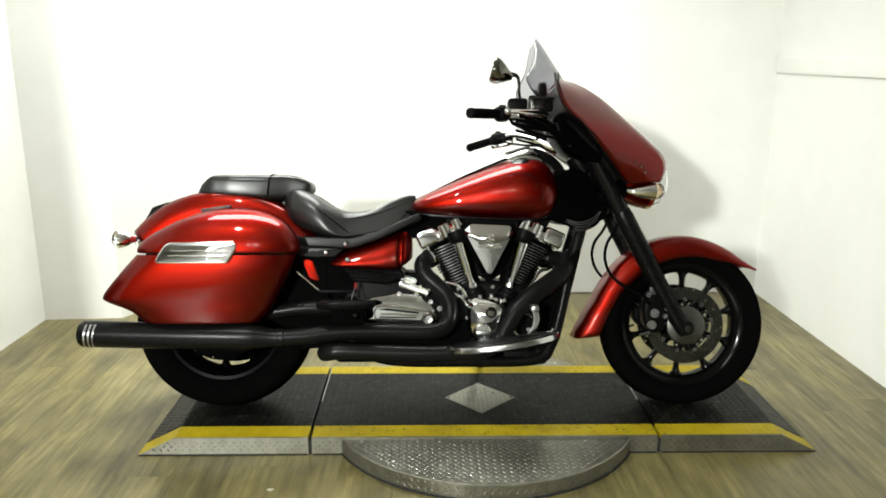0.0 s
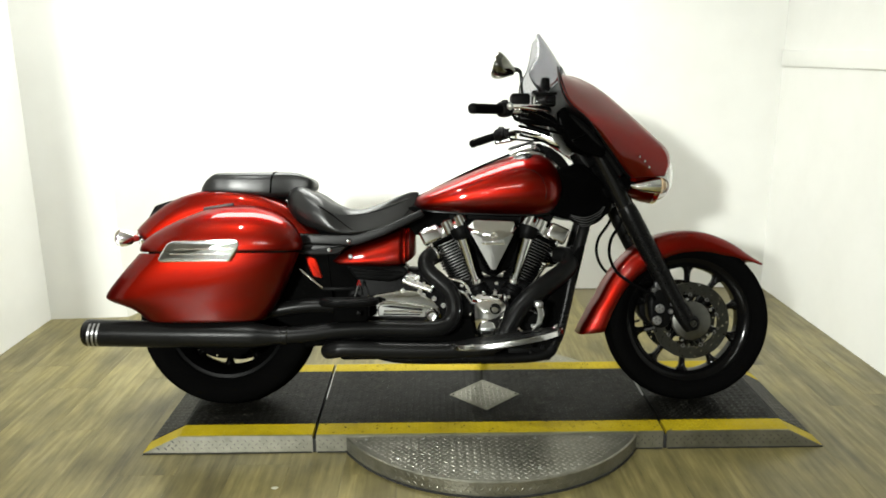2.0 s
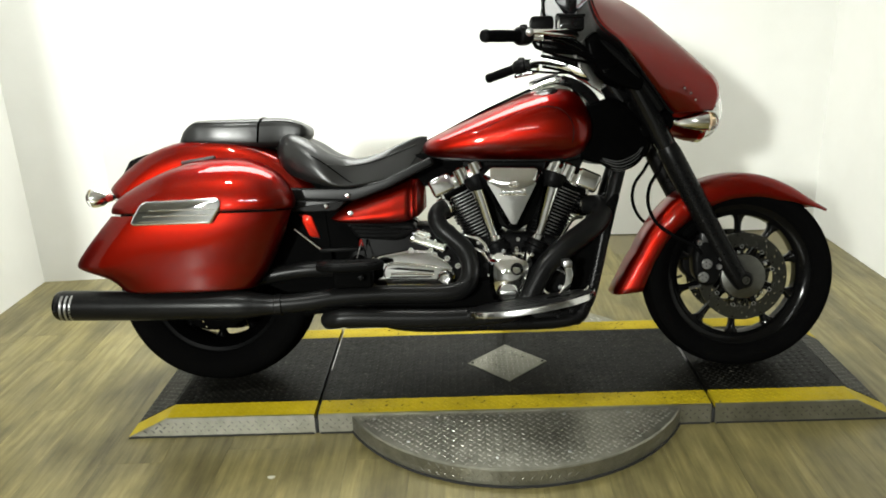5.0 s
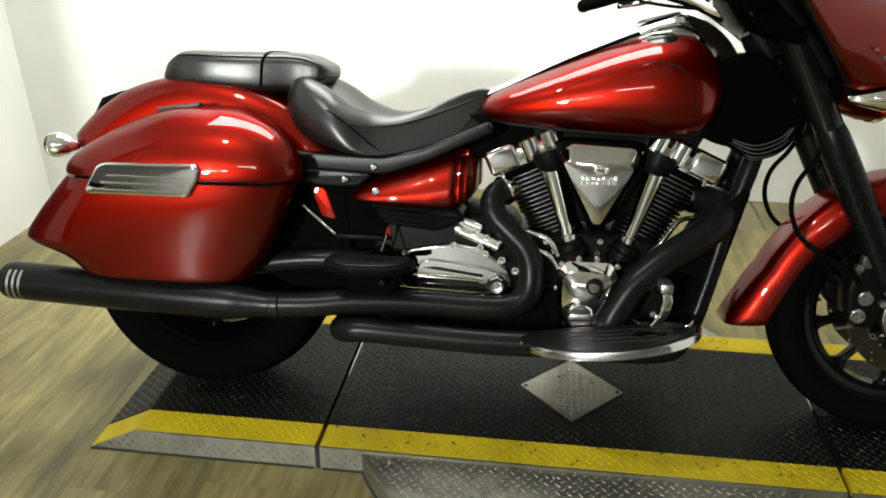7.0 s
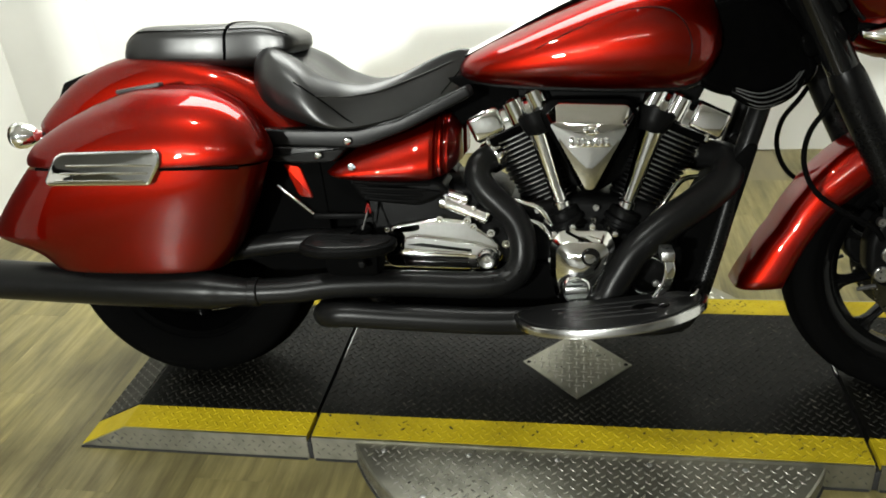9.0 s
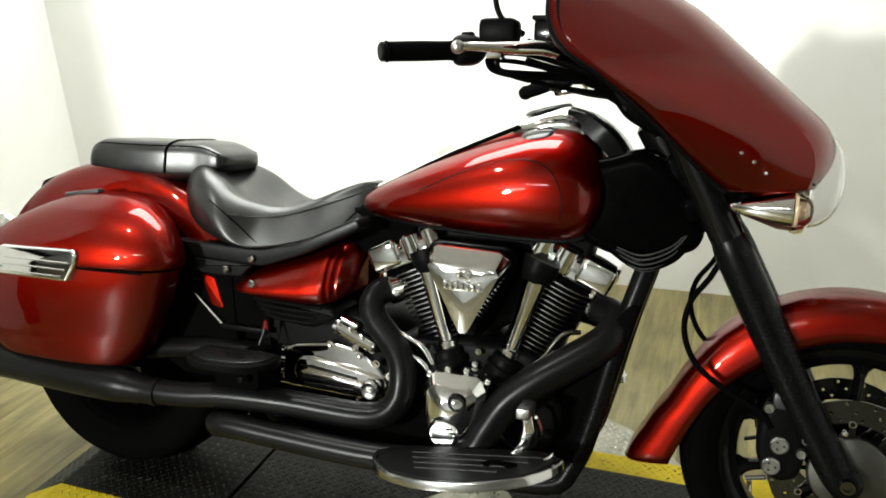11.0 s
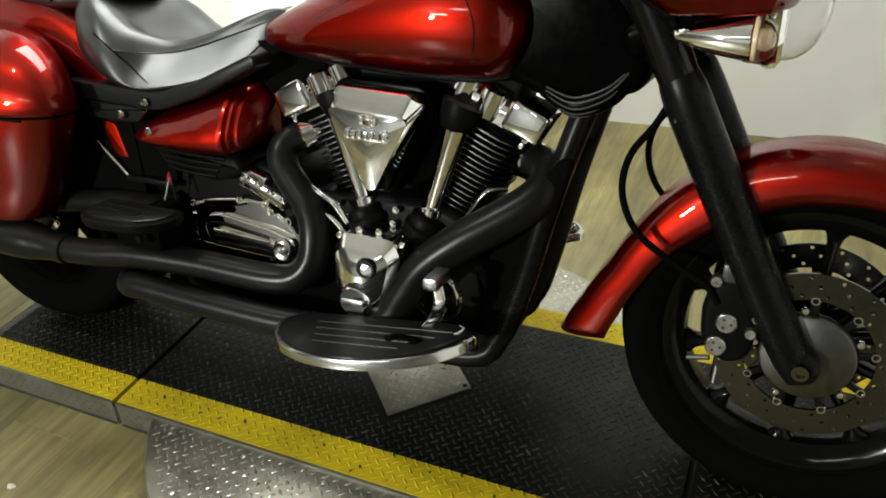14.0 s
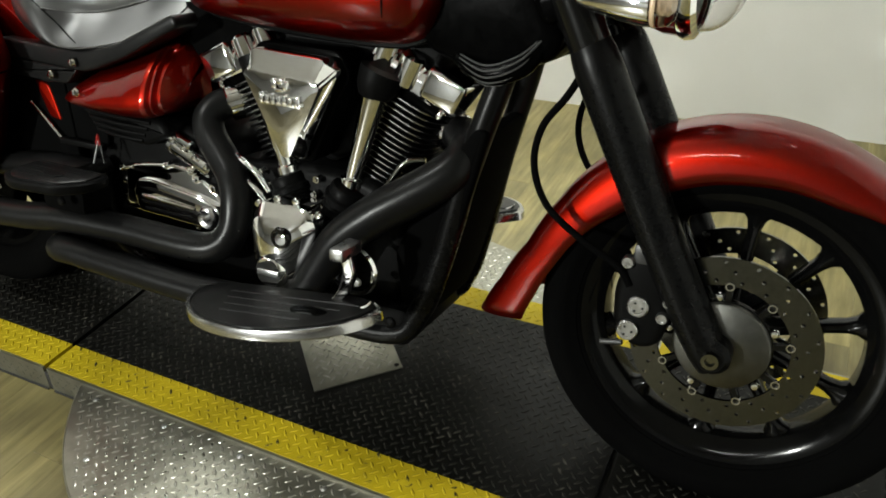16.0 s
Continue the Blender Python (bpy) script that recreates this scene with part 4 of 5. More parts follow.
def on_tank(u, w, s, lift=0.0002):
    """The point on the side of the tank at a length and a height."""
    i = min(range(len(tank_body.c)), key=lambda k: abs(tank_body.c[k][0] - u))
    p = min((tank_body.at(i, radians(d / 2)) for d in range(-170, 171)), key=lambda q: abs(q.z - w))
    return (u, s * (-p.y + lift), p.z + lift)


for s in (-1, 1):
    part("tank_seam", tube([on_tank(u, w, s) for u, w in ((-0.02, 0.778), (0.054, 0.812), (0.142, 0.842), (0.210, 0.848), (0.250, 0.830), (0.272, 0.790), (0.272, 0.745), (0.256, 0.706))], 0.0012, 70, 6), GLOSS, tank)
part("tank_hem", tube(tank_body.line(-1.12, 3, 44, 0.001), 0.006, 40, 8), GLOSS, tank, "black lower tank hem")
con = [(-0.176, 0.772), (-0.10, 0.808), (0.0, 0.856), (0.09, 0.894), (0.16, 0.922)]
bm = bmesh.new()
rings = []
for i, (u, w) in enumerate(spline(con, 24)):
    hw = 0.026 + 0.034 * i / 24
    rings.append([(u - 0.004, -hw, w - 0.034), (u - 0.001, -hw * 0.98, w - 0.010), (u, -hw * 0.7, w - 0.002), (u, 0, w + 0.002), (u, hw * 0.7, w - 0.002), (u - 0.001, hw * 0.98, w - 0.010), (u - 0.004, hw, w - 0.034)])
skin(bm, rings, closed=False)
console = part("tank_console", bm, CHROME, bike, "long chrome tank console", solid=0.004)
for s in (-1, 1):
    part("console_gasket", tube([(u, s * (0.028 + 0.034 * i / 8), w - 0.012) for i, (u, w) in enumerate(spline(con, 8))], 0.0045, 24, 8), RUBBER, console, "black console edge")
dash = Body([(0.135, 0.885, 0.908, 0.052), (0.16, 0.88, 0.926, 0.062), (0.20, 0.88, 0.946, 0.068), (0.245, 0.88, 0.955, 0.070), (0.280, 0.88, 0.944, 0.066), (0.295, 0.885, 0.925, 0.055)], 2.3, n=24, seg=32)
pod = part("speedometer_pod", dash.mesh(), CHROME, bike, "chrome speedometer pod")
part("dial", lathe([(0.0, 0.006), (0.046, 0.005), (0.050, 0.0)], (0, 0, 0), 36, axis="z"), DIAL, pod, "dark dial face").matrix_local = Matrix.Translation((0.205, 0, 0.944)) @ Matrix.Rotation(radians(-14), 4, "Y")
bm = bmesh.new()
arc = spline([(0.262, 0.952), (0.305, 0.938), (0.352, 0.902), (0.384, 0.856), (0.388, 0.835)], 20)
rings = []
for i, (u, w) in enumerate(arc):
    hw = 0.066 - 0.012 * abs(i / 20 - 0.4)
    rings.append([(u - 0.024, -hw, w - 0.030), (u - 0.004, -hw * 0.95, w - 0.006), (u, -hw * 0.6, w), (u, hw * 0.6, w), (u - 0.004, hw * 0.95, w - 0.006), (u - 0.024, hw, w - 0.030)])
skin(bm, rings)
part("dash_visor", bm, GLOSS, bike, "gloss black visor in front of the dash")
capm = Matrix.Translation((0.205, -0.082, 0.893)) @ Matrix.Rotation(radians(-8), 4, "Y") @ Matrix.Rotation(radians(24), 4, "X")
cap = part("fuel_cap", move(lathe([(0.030, -0.006), (0.034, 0.0), (0.034, 0.006), (0.028, 0.010), (0.0, 0.011)], (0, 0, 0), 32, axis="z"), capm), GLOSS, tank, "black fuel cap")

# frame neck covers between tank and fork
for s in (-1, 1):
    part("neck_cover", slab(rounded_corners([(0.290, 0.850), (0.345, 0.858), (0.405, 0.880), (0.455, 0.850), (0.500, 0.800), (0.530, 0.722), (0.515, 0.690), (0.440, 0.664), (0.345, 0.672), (0.290, 0.70)], 0.03), s * 0.02, s * 0.092, 0.022, ease_w=0.022, dome=0.003), DEEP, bike, "deep black frame neck cover")
part("steering_cover", slab(rounded_corners([(0.440, 0.862), (0.500, 0.885), (0.575, 0.835), (0.600, 0.785), (0.545, 0.72), (0.49, 0.74)], 0.02), -0.085, 0.085, 0.012, both=True), DEEP, bike, "black cover behind the fork")
horn = part("air_scoop", tube([(0.365, -0.088, 0.682), (0.42, -0.094, 0.664), (0.472, -0.090, 0.684), (0.505, -0.075, 0.725)], [0.010, 0.018, 0.018, 0.010], 24, 14), DEEP, bike, "ribbed black air scoop")
for k in range(5):
    a = radians(-50 + 30 * k)
    dv, dw = -0.0180 * math.cos(a), -0.0180 * math.sin(a)
    part("scoop_rib", tube([(0.372, -0.088 + dv * 0.6, 0.680 + dw * 0.6), (0.42, -0.094 + dv, 0.664 + dw), (0.472, -0.090 + dv, 0.684 + dw), (0.502, -0.076 + dv * 0.65, 0.722 + dw * 0.65)], 0.0016, 24, 6), BRACKET, horn, "thin dark grey rib")

# ---- frame ----
for s in (-1, 1):
    part("frame_tube", tube([(0.455, s * 0.035, 0.74), (0.425, s * 0.065, 0.640), (0.385, s * 0.078, 0.500), (0.348, s * 0.088, 0.340), (0.314, s * 0.10, 0.236), (0.255, s * 0.11, 0.186), (0.0, s * 0.11, 0.180), (-0.28, s * 0.11, 0.190), (-0.40, s * 0.11, 0.26), (-0.43, s * 0.11, 0.40)],
                           0.021, 60, 16), FORK, bike, "black frame downtube")
    part("seat_rail", slab(rounded_corners([(-0.640, 0.632), (-0.520, 0.628), (-0.400, 0.626), (-0.310, 0.645), (-0.160, 0.712), (-0.150, 0.690), (-0.290, 0.622), (-0.375, 0.592), (-0.400, 0.586), (-0.640, 0.596)], 0.010, 3), s * 0.085, s * 0.142, 0.006), SATIN, bike, "black seat rail plate")
    part("lower_rail", slab(rounded_corners([(-0.640, 0.594), (-0.420, 0.588), (-0.455, 0.556), (-0.520, 0.554), (-0.640, 0.562)], 0.008, 3), s * 0.085, s * 0.139, 0.005), SATIN, bike, "black lower rail plate")
    for u, w, v in ((-0.418, 0.603, 0.147), (-0.486, 0.573, 0.146)):
        part("rail_bolt", bolt((u, s * v, w), 0.0085, (0, s, 0)), CHROME, bike, "chrome bolt")
    part("swingarm", tube([(-0.42, s * 0.125, 0.375), (-0.60, s * 0.135, 0.372), (-0.868, s * 0.135, 0.325)], [0.03, 0.026, 0.024], 20, 14), SATIN, bike, "black swingarm")
    brk = part("bag_bracket", rod((-0.594, s * 0.122, 0.503), (-0.513, s * 0.124, 0.436), 0.0042, 12, bevel=0.001), CHROME, bike, "thin bright bag bracket rod")
    part("bracket_bar", block((-0.515, s * 0.124 - 0.007, 0.427), (-0.392, s * 0.124 + 0.007, 0.440), 0.003), PLASTIC, brk)
    part("bracket_plate", slab(rounded_corners([(-0.50, 0.565), (-0.455, 0.575), (-0.425, 0.52), (-0.392, 0.46), (-0.395, 0.43), (-0.50, 0.44)], 0.012), s * 0.088, s * 0.112, 0.004), MATTE, brk, "dark bracket plate")
    part("inner_panel", slab(rounded_corners([(-0.580, 0.552), (-0.538, 0.545), (-0.512, 0.470), (-0.548, 0.476)], 0.010), s * 0.10, s * 0.119, 0.004), RED, bike, "red inner panel")
for s in (-1, 1):
    part("inner_guard", slab(rounded_corners([(-0.73, 0.35), (-0.70, 0.60), (-0.50, 0.62), (-0.47, 0.30), (-0.56, 0.27)], 0.02), s * 0.100, s * 0.116, 0.003), MATTE, bike, "black guard beside the rear wheel")
part("nose_filler", block((-0.30, -0.055, 0.62), (-0.06, 0.055, 0.725), 0.012), MATTE, bike, "black frame behind the seat nose")
part("under_seat_box", block((-0.60, -0.09, 0.36), (-0.30, 0.09, 0.63), 0.02), MATTE, bike, "black box under the seat")
part("front_cover", slab(rounded_corners([(0.405, 0.58), (0.425, 0.575), (0.392, 0.44), (0.352, 0.29), (0.330, 0.232), (0.285, 0.192), (0.262, 0.34), (0.33, 0.48)], 0.015), -0.098, 0.075, 0.008, both=True), MATTE, bike, "black cover in front of the engine")
part("lower_frame", block((-0.46, -0.11, 0.176), (0.16, 0.10, 0.325), 0.015), MATTE, bike, "black frame and engine underside")
sump = part("sump", block((0.14, -0.12, 0.168), (0.300, 0.12, 0.245), 0.014), CAST, bike, "black sump and frame bracket")
for u, w in ((0.165, 0.184), (0.262, 0.186), (0.268, 0.215), (0.225, 0.20)):
    part("sump_bolt", bolt((u, -0.12, w), 0.011), CAST, sump)

part("gearbox", slab(outline([(-0.42, 0.24), (-0.43, 0.42), (-0.36, 0.50), (-0.22, 0.50), (-0.10, 0.48), (-0.06, 0.36), (-0.08, 0.23), (-0.25, 0.20)], 48), -0.10, 0.12, 0.02, both=True), CAST, bike, "black gearbox housing")
part("intake_box", slab(rounded_corners([(-0.20, 0.70), (0.33, 0.70), (0.30, 0.64), (0.16, 0.50), (0.10, 0.46), (0.02, 0.50), (-0.15, 0.62)], 0.02), -0.045, 0.07, 0.01, both=True), CAST, bike, "black intake and frame behind the cylinders")
part("inner_fender", slab(outline([(-0.62, 0.24), (-0.56, 0.22), (-0.44, 0.26), (-0.40, 0.45), (-0.42, 0.62), (-0.56, 0.66), (-0.60, 0.50)], 40), -0.085, 0.085, 0.015, both=True), MATTE, bike, "black inner mudguard")
# ---- engine ----
EO = Vector((0.100, 0.0, 0.250))
crank = part("crankcase", slab(outline([(-0.30, 0.30), (-0.28, 0.40), (-0.16, 0.445), (-0.02, 0.455), (0.10, 0.465), (0.22, 0.450), (0.275, 0.36), (0.265, 0.25), (0.18, 0.205), (0.0, 0.200), (-0.2, 0.215)], 64), 0.135, -0.088, 0.02, both=True), CAST, bike, "black engine crankcase")


def cylinder(sign, parent_label):
    """One cylinder of the V: finned barrel, head, chrome rocker cover and pushrod tube, turned out of the upright by 24.5 degrees."""
    m = Matrix.Translation(EO) @ Matrix.Rotation(radians(24.5) * sign, 4, "Y")
    barrel = part("cylinder", lathe([(0.0, 0.19), (0.058, 0.19), (0.058, 0.40), (0.0, 0.40)], (0, 0, 0), 32, axis="z"), CAST, bike, parent_label)
    barrel.matrix_local = m
    fin = None
    for k in range(17):
        z = 0.208 + 0.0108 * k
        g = 0.058 + 0.014 * min(k / 10, 1)
        if fin is None or k % 4 == 0:
            ring = rounded_corners([(-g, -0.068), (g, -0.068), (g, 0.080), (-g, 0.080)], 0.060, 7)
            bm = bmesh.new()
            skin(bm, [[(p[0] * f, p[1] * f, h) for p in ring] for f, h in ((0.96, 0.0), (1.0, 0.0012), (1.0, 0.0036), (0.96, 0.0048))])
            bm.normal_update()
            for f in bm.faces:
                f.material_index = 1 if abs(f.normal.z) < 0.5 else 0
            fin = part("fin", bm, [CAST, FIN_EDGE], barrel, "black cooling fin with a bright machined edge")
            fin.matrix_local = Matrix.Translation((0, 0, z))
        else:
            again(fin, barrel, Matrix.Translation((0, 0, z)))
    part("cylinder_head", block((-0.074, -0.064, 0.385), (0.074, 0.08, 0.412), 0.006), DEEP, barrel)
    head = rounded_corners([(-0.090, -0.068), (0.090, -0.068), (0.092, 0.08), (-0.092, 0.08)], 0.016, 5)
    bm = bmesh.new()
    skin(bm, [[(p[0] * f, p[1] * f, h) for p in head] for f, h in ((0.97, 0.402), (1.0, 0.406), (1.0, 0.426), (0.95, 0.438), (0.80, 0.450), (0.6, 0.455))])
    cover = part("rocker_cover", bm, CHROME, barrel, "chrome rocker cover", angle=25)
    part("cover_block", block((min(0.018 * sign, 0.093 * sign), -0.074, 0.404), (max(0.018 * sign, 0.093 * sign), 0.084, 0.464), 0.011, seg=4), CHROME, cover, "smooth chrome end block")
    for y in (-0.060, 0.070):
        for x in (-0.066, -0.014):
            part("cover_boss", rod((x * sign, y, 0.404), (x * sign, y, 0.460), 0.0225, 24, bevel=0.005), CHROME, cover)
    px = -0.045 if sign > 0 else 0.045
    part("pushrod_tube", tube([(px * 0.45, -0.084, 0.205), (px * 0.52, -0.084, 0.235), (px, -0.084, 0.392)], [0.0155, 0.0160, 0.0245], 12, 20), CHROME, barrel, "chrome pushrod tube")
    part("tube_collar", tube([(px * 1.03, -0.082, 0.366), (px * 1.06, -0.080, 0.385), (px * 1.1, -0.076, 0.412)], [0.026, 0.035, 0.039], 10, 20), PLASTIC, barrel, "black upper collar")
    part("tube_collar", lathe([(0.0, 0.146), (0.036, 0.146), (0.036, 0.160), (0.033, 0.163), (0.033, 0.168), (0.039, 0.171), (0.039, 0.180), (0.034, 0.184), (0.034, 0.196), (0.031, 0.201), (0.0, 0.203)], (px * 0.38, -0.088, 0), 28, axis="z"), PLASTIC, barrel, "black lower collar")
    part("tube_nut", rod((px * 0.44, -0.085, 0.202), (px * 0.50, -0.085, 0.219), 0.021, 20, bevel=0.002), CHROME, barrel)
    for x, z in ((-0.022, 0.153), (0.022, 0.153)):
        part("collar_bolt", bolt((px * 0.38 + x, -0.118, z), 0.0055), CHROME, barrel)
    for x, z in ((px * 1.9, 0.398), (-px * 1.5, 0.396)):
        part("head_bolt", bolt((x, -0.066, z), 0.006), CHROME, barrel)
    return barrel


cylinder(-1, "black finned rear cylinder")
cylinder(1, "black finned front cylinder")

def faceted(back, face, v_back, v_mid, v_face, r=0.008, top=9.0, v_top=0.0, dome=0.005):
    """A cover whose rim is bevelled straight from its outline to a smaller face."""
    bm = bmesh.new()
    a, b = rounded_corners(back, r, 4), rounded_corners(face, r, 4)
    mix = lambda f: [p + (q - p) * f for p, q in zip(a, b)]
    mid = [v_top if p[1] > top else v_mid for p in a]
    rows = [(None, 0.0), (0.0, 0.0), (0.12, 0.03), (0.9, 0.93), (1.0, 1.0)]
    rings_ = [[(p[0], v_back if g is None else m + (v_face - m) * g, p[1]) for p, m in zip(mix(f), mid)] for g, f in rows]
    flat = np.array(rings_[-1])
    cen = flat.mean(axis=0)
    for f in (0.92, 0.82, 0.70, 0.57, 0.43, 0.29, 0.15):
        away = np.linalg.norm(flat - cen, axis=1)[:, None]
        ring = cen + (flat - cen) / away * (away * f * f + away.min() * 1.2 * f * (1 - f))
        ring[:, 1] = v_face - dome * (1 - f * f)
        rings_.append([tuple(q) for q in ring])
    skin(bm, rings_)
    return bm


air = part("air_cleaner", faceted([(0.004, 0.648), (0.030, 0.674), (0.166, 0.668), (0.182, 0.644), (0.108, 0.490), (0.080, 0.490)], [(0.014, 0.634), (0.034, 0.640), (0.150, 0.634), (0.166, 0.624), (0.102, 0.500), (0.087, 0.500)], -0.03, -0.100, -0.134, 0.007, 0.655, -0.122), CHROME, bike, "chrome V-shaped air cleaner cover", angle=24)
air.location = (-0.006, -0.030, -0.001)
for k, (u0, u1, w0, w1) in enumerate(((0.080, 0.092, 0.616, 0.632), (0.090, 0.106, 0.624, 0.634), (0.102, 0.112, 0.614, 0.630), (0.086, 0.106, 0.611, 0.618))):
    part("cover_badge", block((u0, -0.147, w0), (u1, -0.130, w1), 0.0035), CHROME, air, "raised chrome emblem shape" if k == 0 else "")
part("cover_badge", block((0.052, -0.143, 0.588), (0.136, -0.130, 0.594), 0.002), CHROME, air, "raised chrome badge bar")
for k in range(7):
    part("cover_badge", block((0.054 + 0.0115 * k, -0.146, 0.590), (0.0628 + 0.0115 * k, -0.130, 0.608 - 0.003 * (k % 2)), 0.0025), CHROME, air, "row of raised chrome badge bars" if k == 0 else "")
part("cover_back", slab(rounded_corners([(-0.010, 0.648), (0.010, 0.680), (0.174, 0.676), (0.194, 0.640), (0.114, 0.480), (0.080, 0.482)], 0.016), -0.01, -0.085, 0.004), DEEP, air, "black back plate")
camc = part("cam_cover", faceted([(0.012, 0.372), (0.034, 0.402), (0.132, 0.402), (0.148, 0.370), (0.130, 0.300), (0.114, 0.252), (0.026, 0.252), (0.014, 0.31)], [(0.026, 0.368), (0.042, 0.382), (0.122, 0.380), (0.134, 0.364), (0.118, 0.302), (0.104, 0.264), (0.036, 0.264), (0.026, 0.31)], -0.09, -0.146, -0.168, 0.010, dome=0.016), CHROME, bike, "faceted chrome cam cover", angle=24)
camc.location = (-0.004, -0.013, 0.010)
part("cover_lobe", lathe([(0.0, -0.012), (0.026, -0.012), (0.032, -0.006), (0.034, 0.0), (0.034, 0.03)], (0.068, -0.172, 0.284), 32), CHROME, camc, "round chrome lobe with a badge bar")
part("lobe_badge", block((0.046, -0.1865, 0.278), (0.090, -0.183, 0.289), 0.0015), STEEL, camc)
part("cover_eye", lathe([(0.0, 0.004), (0.012, 0.004), (0.0135, -0.003), (0.0175, -0.003), (0.020, 0.003)], (0.096, -0.182, 0.354), 28), GLOSS, camc, "dark round plug")
for u, w, v in ((0.022, 0.392, 0.140), (0.060, 0.406, 0.136), (0.100, 0.408, 0.136), (0.146, 0.392, 0.136), (0.152, 0.348, 0.130), (0.014, 0.33, 0.120), (0.126, 0.29, 0.124)):
    part("cover_bolt", bolt((u, -v, w), 0.008), CHROME, camc)
for u, w in ((0.000, 0.418), (0.098, 0.418), (0.104, 0.446), (0.176, 0.386), (0.190, 0.352), (0.212, 0.41), (-0.02, 0.44)):
    part("case_bolt", lathe([(0.0, -0.012), (0.004, -0.012), (0.005, -0.008), (0.0065, -0.008), (0.0065, 0.02)], (u, -0.094, w), 12), CHROME, crank)
part("case_link", tube([(0.205, -0.085, 0.412), (0.240, -0.095, 0.450), (0.275, -0.090, 0.500), (0.310, -0.080, 0.508)], [0.005, 0.006, 0.006, 0.005], 16, 12), DARK_REFLECT_CHROME, crank, "chrome bracket behind the header pipe")
tr = part("gear_cover", slab(rounded_corners([(-0.352, 0.338), (-0.342, 0.410), (-0.322, 0.424), (-0.222, 0.440), (-0.164, 0.434), (-0.104, 0.396), (-0.080, 0.356), (-0.094, 0.328), (-0.157, 0.318), (-0.335, 0.322)], 0.012), -0.08, -0.136, 0.008), CHROME, bike, "ribbed chrome gear cover")
tr.location = (-0.011, 0.022, -0.013)
arm = part("cover_arm", slab(rounded_corners([(-0.312, 0.372), (-0.298, 0.398), (-0.265, 0.402), (-0.150, 0.388), (-0.092, 0.372), (-0.090, 0.328), (-0.150, 0.326), (-0.300, 0.330)], 0.010, 5), -0.12, -0.150, 0.005), CHROME, tr, "long chrome link arm")
for slot in ([(-0.296, 0.382), (-0.262, 0.386), (-0.150, 0.373), (-0.150, 0.366), (-0.262, 0.378)], [(-0.290, 0.358), (-0.158, 0.355), (-0.158, 0.3505), (-0.290, 0.3525)], [(-0.282, 0.344), (-0.158, 0.343), (-0.158, 0.3385), (-0.282, 0.3385)]):
    part("arm_slot", slab(rounded_corners(slot, 0.002, 3), -0.14, -0.1512, 0.0004), GLOSS, tr, "dark slot")
part("arm_ridge", tube([(-0.286, -0.150, 0.3655), (-0.22, -0.153, 0.3655), (-0.150, -0.150, 0.361)], 0.0038, 14, 10), CHROME, tr)
part("pivot_bolt", lathe([(0.0, -0.010), (0.005, -0.010), (0.006, -0.006), (0.013, -0.006), (0.0175, -0.009), (0.021, -0.006), (0.025, 0.0), (0.027, 0.02)], (-0.117, -0.152, 0.350), 32), TRIMCHROME, tr, "round pivot bolt")
for u, w in ((-0.220, 0.437), (-0.159, 0.435), (-0.147, 0.421), (-0.108, 0.408), (-0.301, 0.376), (-0.148, 0.363), (-0.150, 0.326), (-0.338, 0.414), (-0.076, 0.384)):
    part("cover_bolt", lathe([(0.0, -0.008), (0.004, -0.010), (0.0055, -0.006), (0.0085, -0.006), (0.0085, 0.03)], (u, -0.140, w), 14), CHROME, tr)
for k, w in enumerate((0.381, 0.353, 0.332)):
    part("stub_shaft", rod((-0.356, -0.125, w), (-0.318, -0.125, w), 0.0095, 14, bevel=0.002), CHROME, tr, "short chrome stub")
st = part("starter_cover", rod((-0.224, -0.118, 0.494), (-0.160, -0.128, 0.474), 0.011, 18, bevel=0.003), CHROME, bike, "chrome starter and linkage")
st.location = (-0.008, 0.015, -0.008)
part("starter_body", rod((-0.214, -0.118, 0.468), (-0.115, -0.128, 0.434), 0.0155, 20, bevel=0.004), CHROME, st)
part("starter_cap", rod((-0.222, -0.116, 0.471), (-0.208, -0.118, 0.466), 0.018, 20, bevel=0.003), TRIMCHROME, st)
for k in range(4):
    part("linkage_bolt", bolt((-0.206 + 0.030 * k, -0.132 - 0.003 * k, 0.486 - 0.013 * k), 0.006), CHROME, st)
    part("chrome_pipe", tube([(-0.075, -0.112, 0.472 - 0.036 * k), (-0.04, -0.130, 0.468 - 0.036 * k), (-0.005, -0.138, 0.456 - 0.034 * k), (0.018, -0.130, 0.420 - 0.030 * k)], 0.0062, 16, 10), CHROME, st) if k < 2 else None

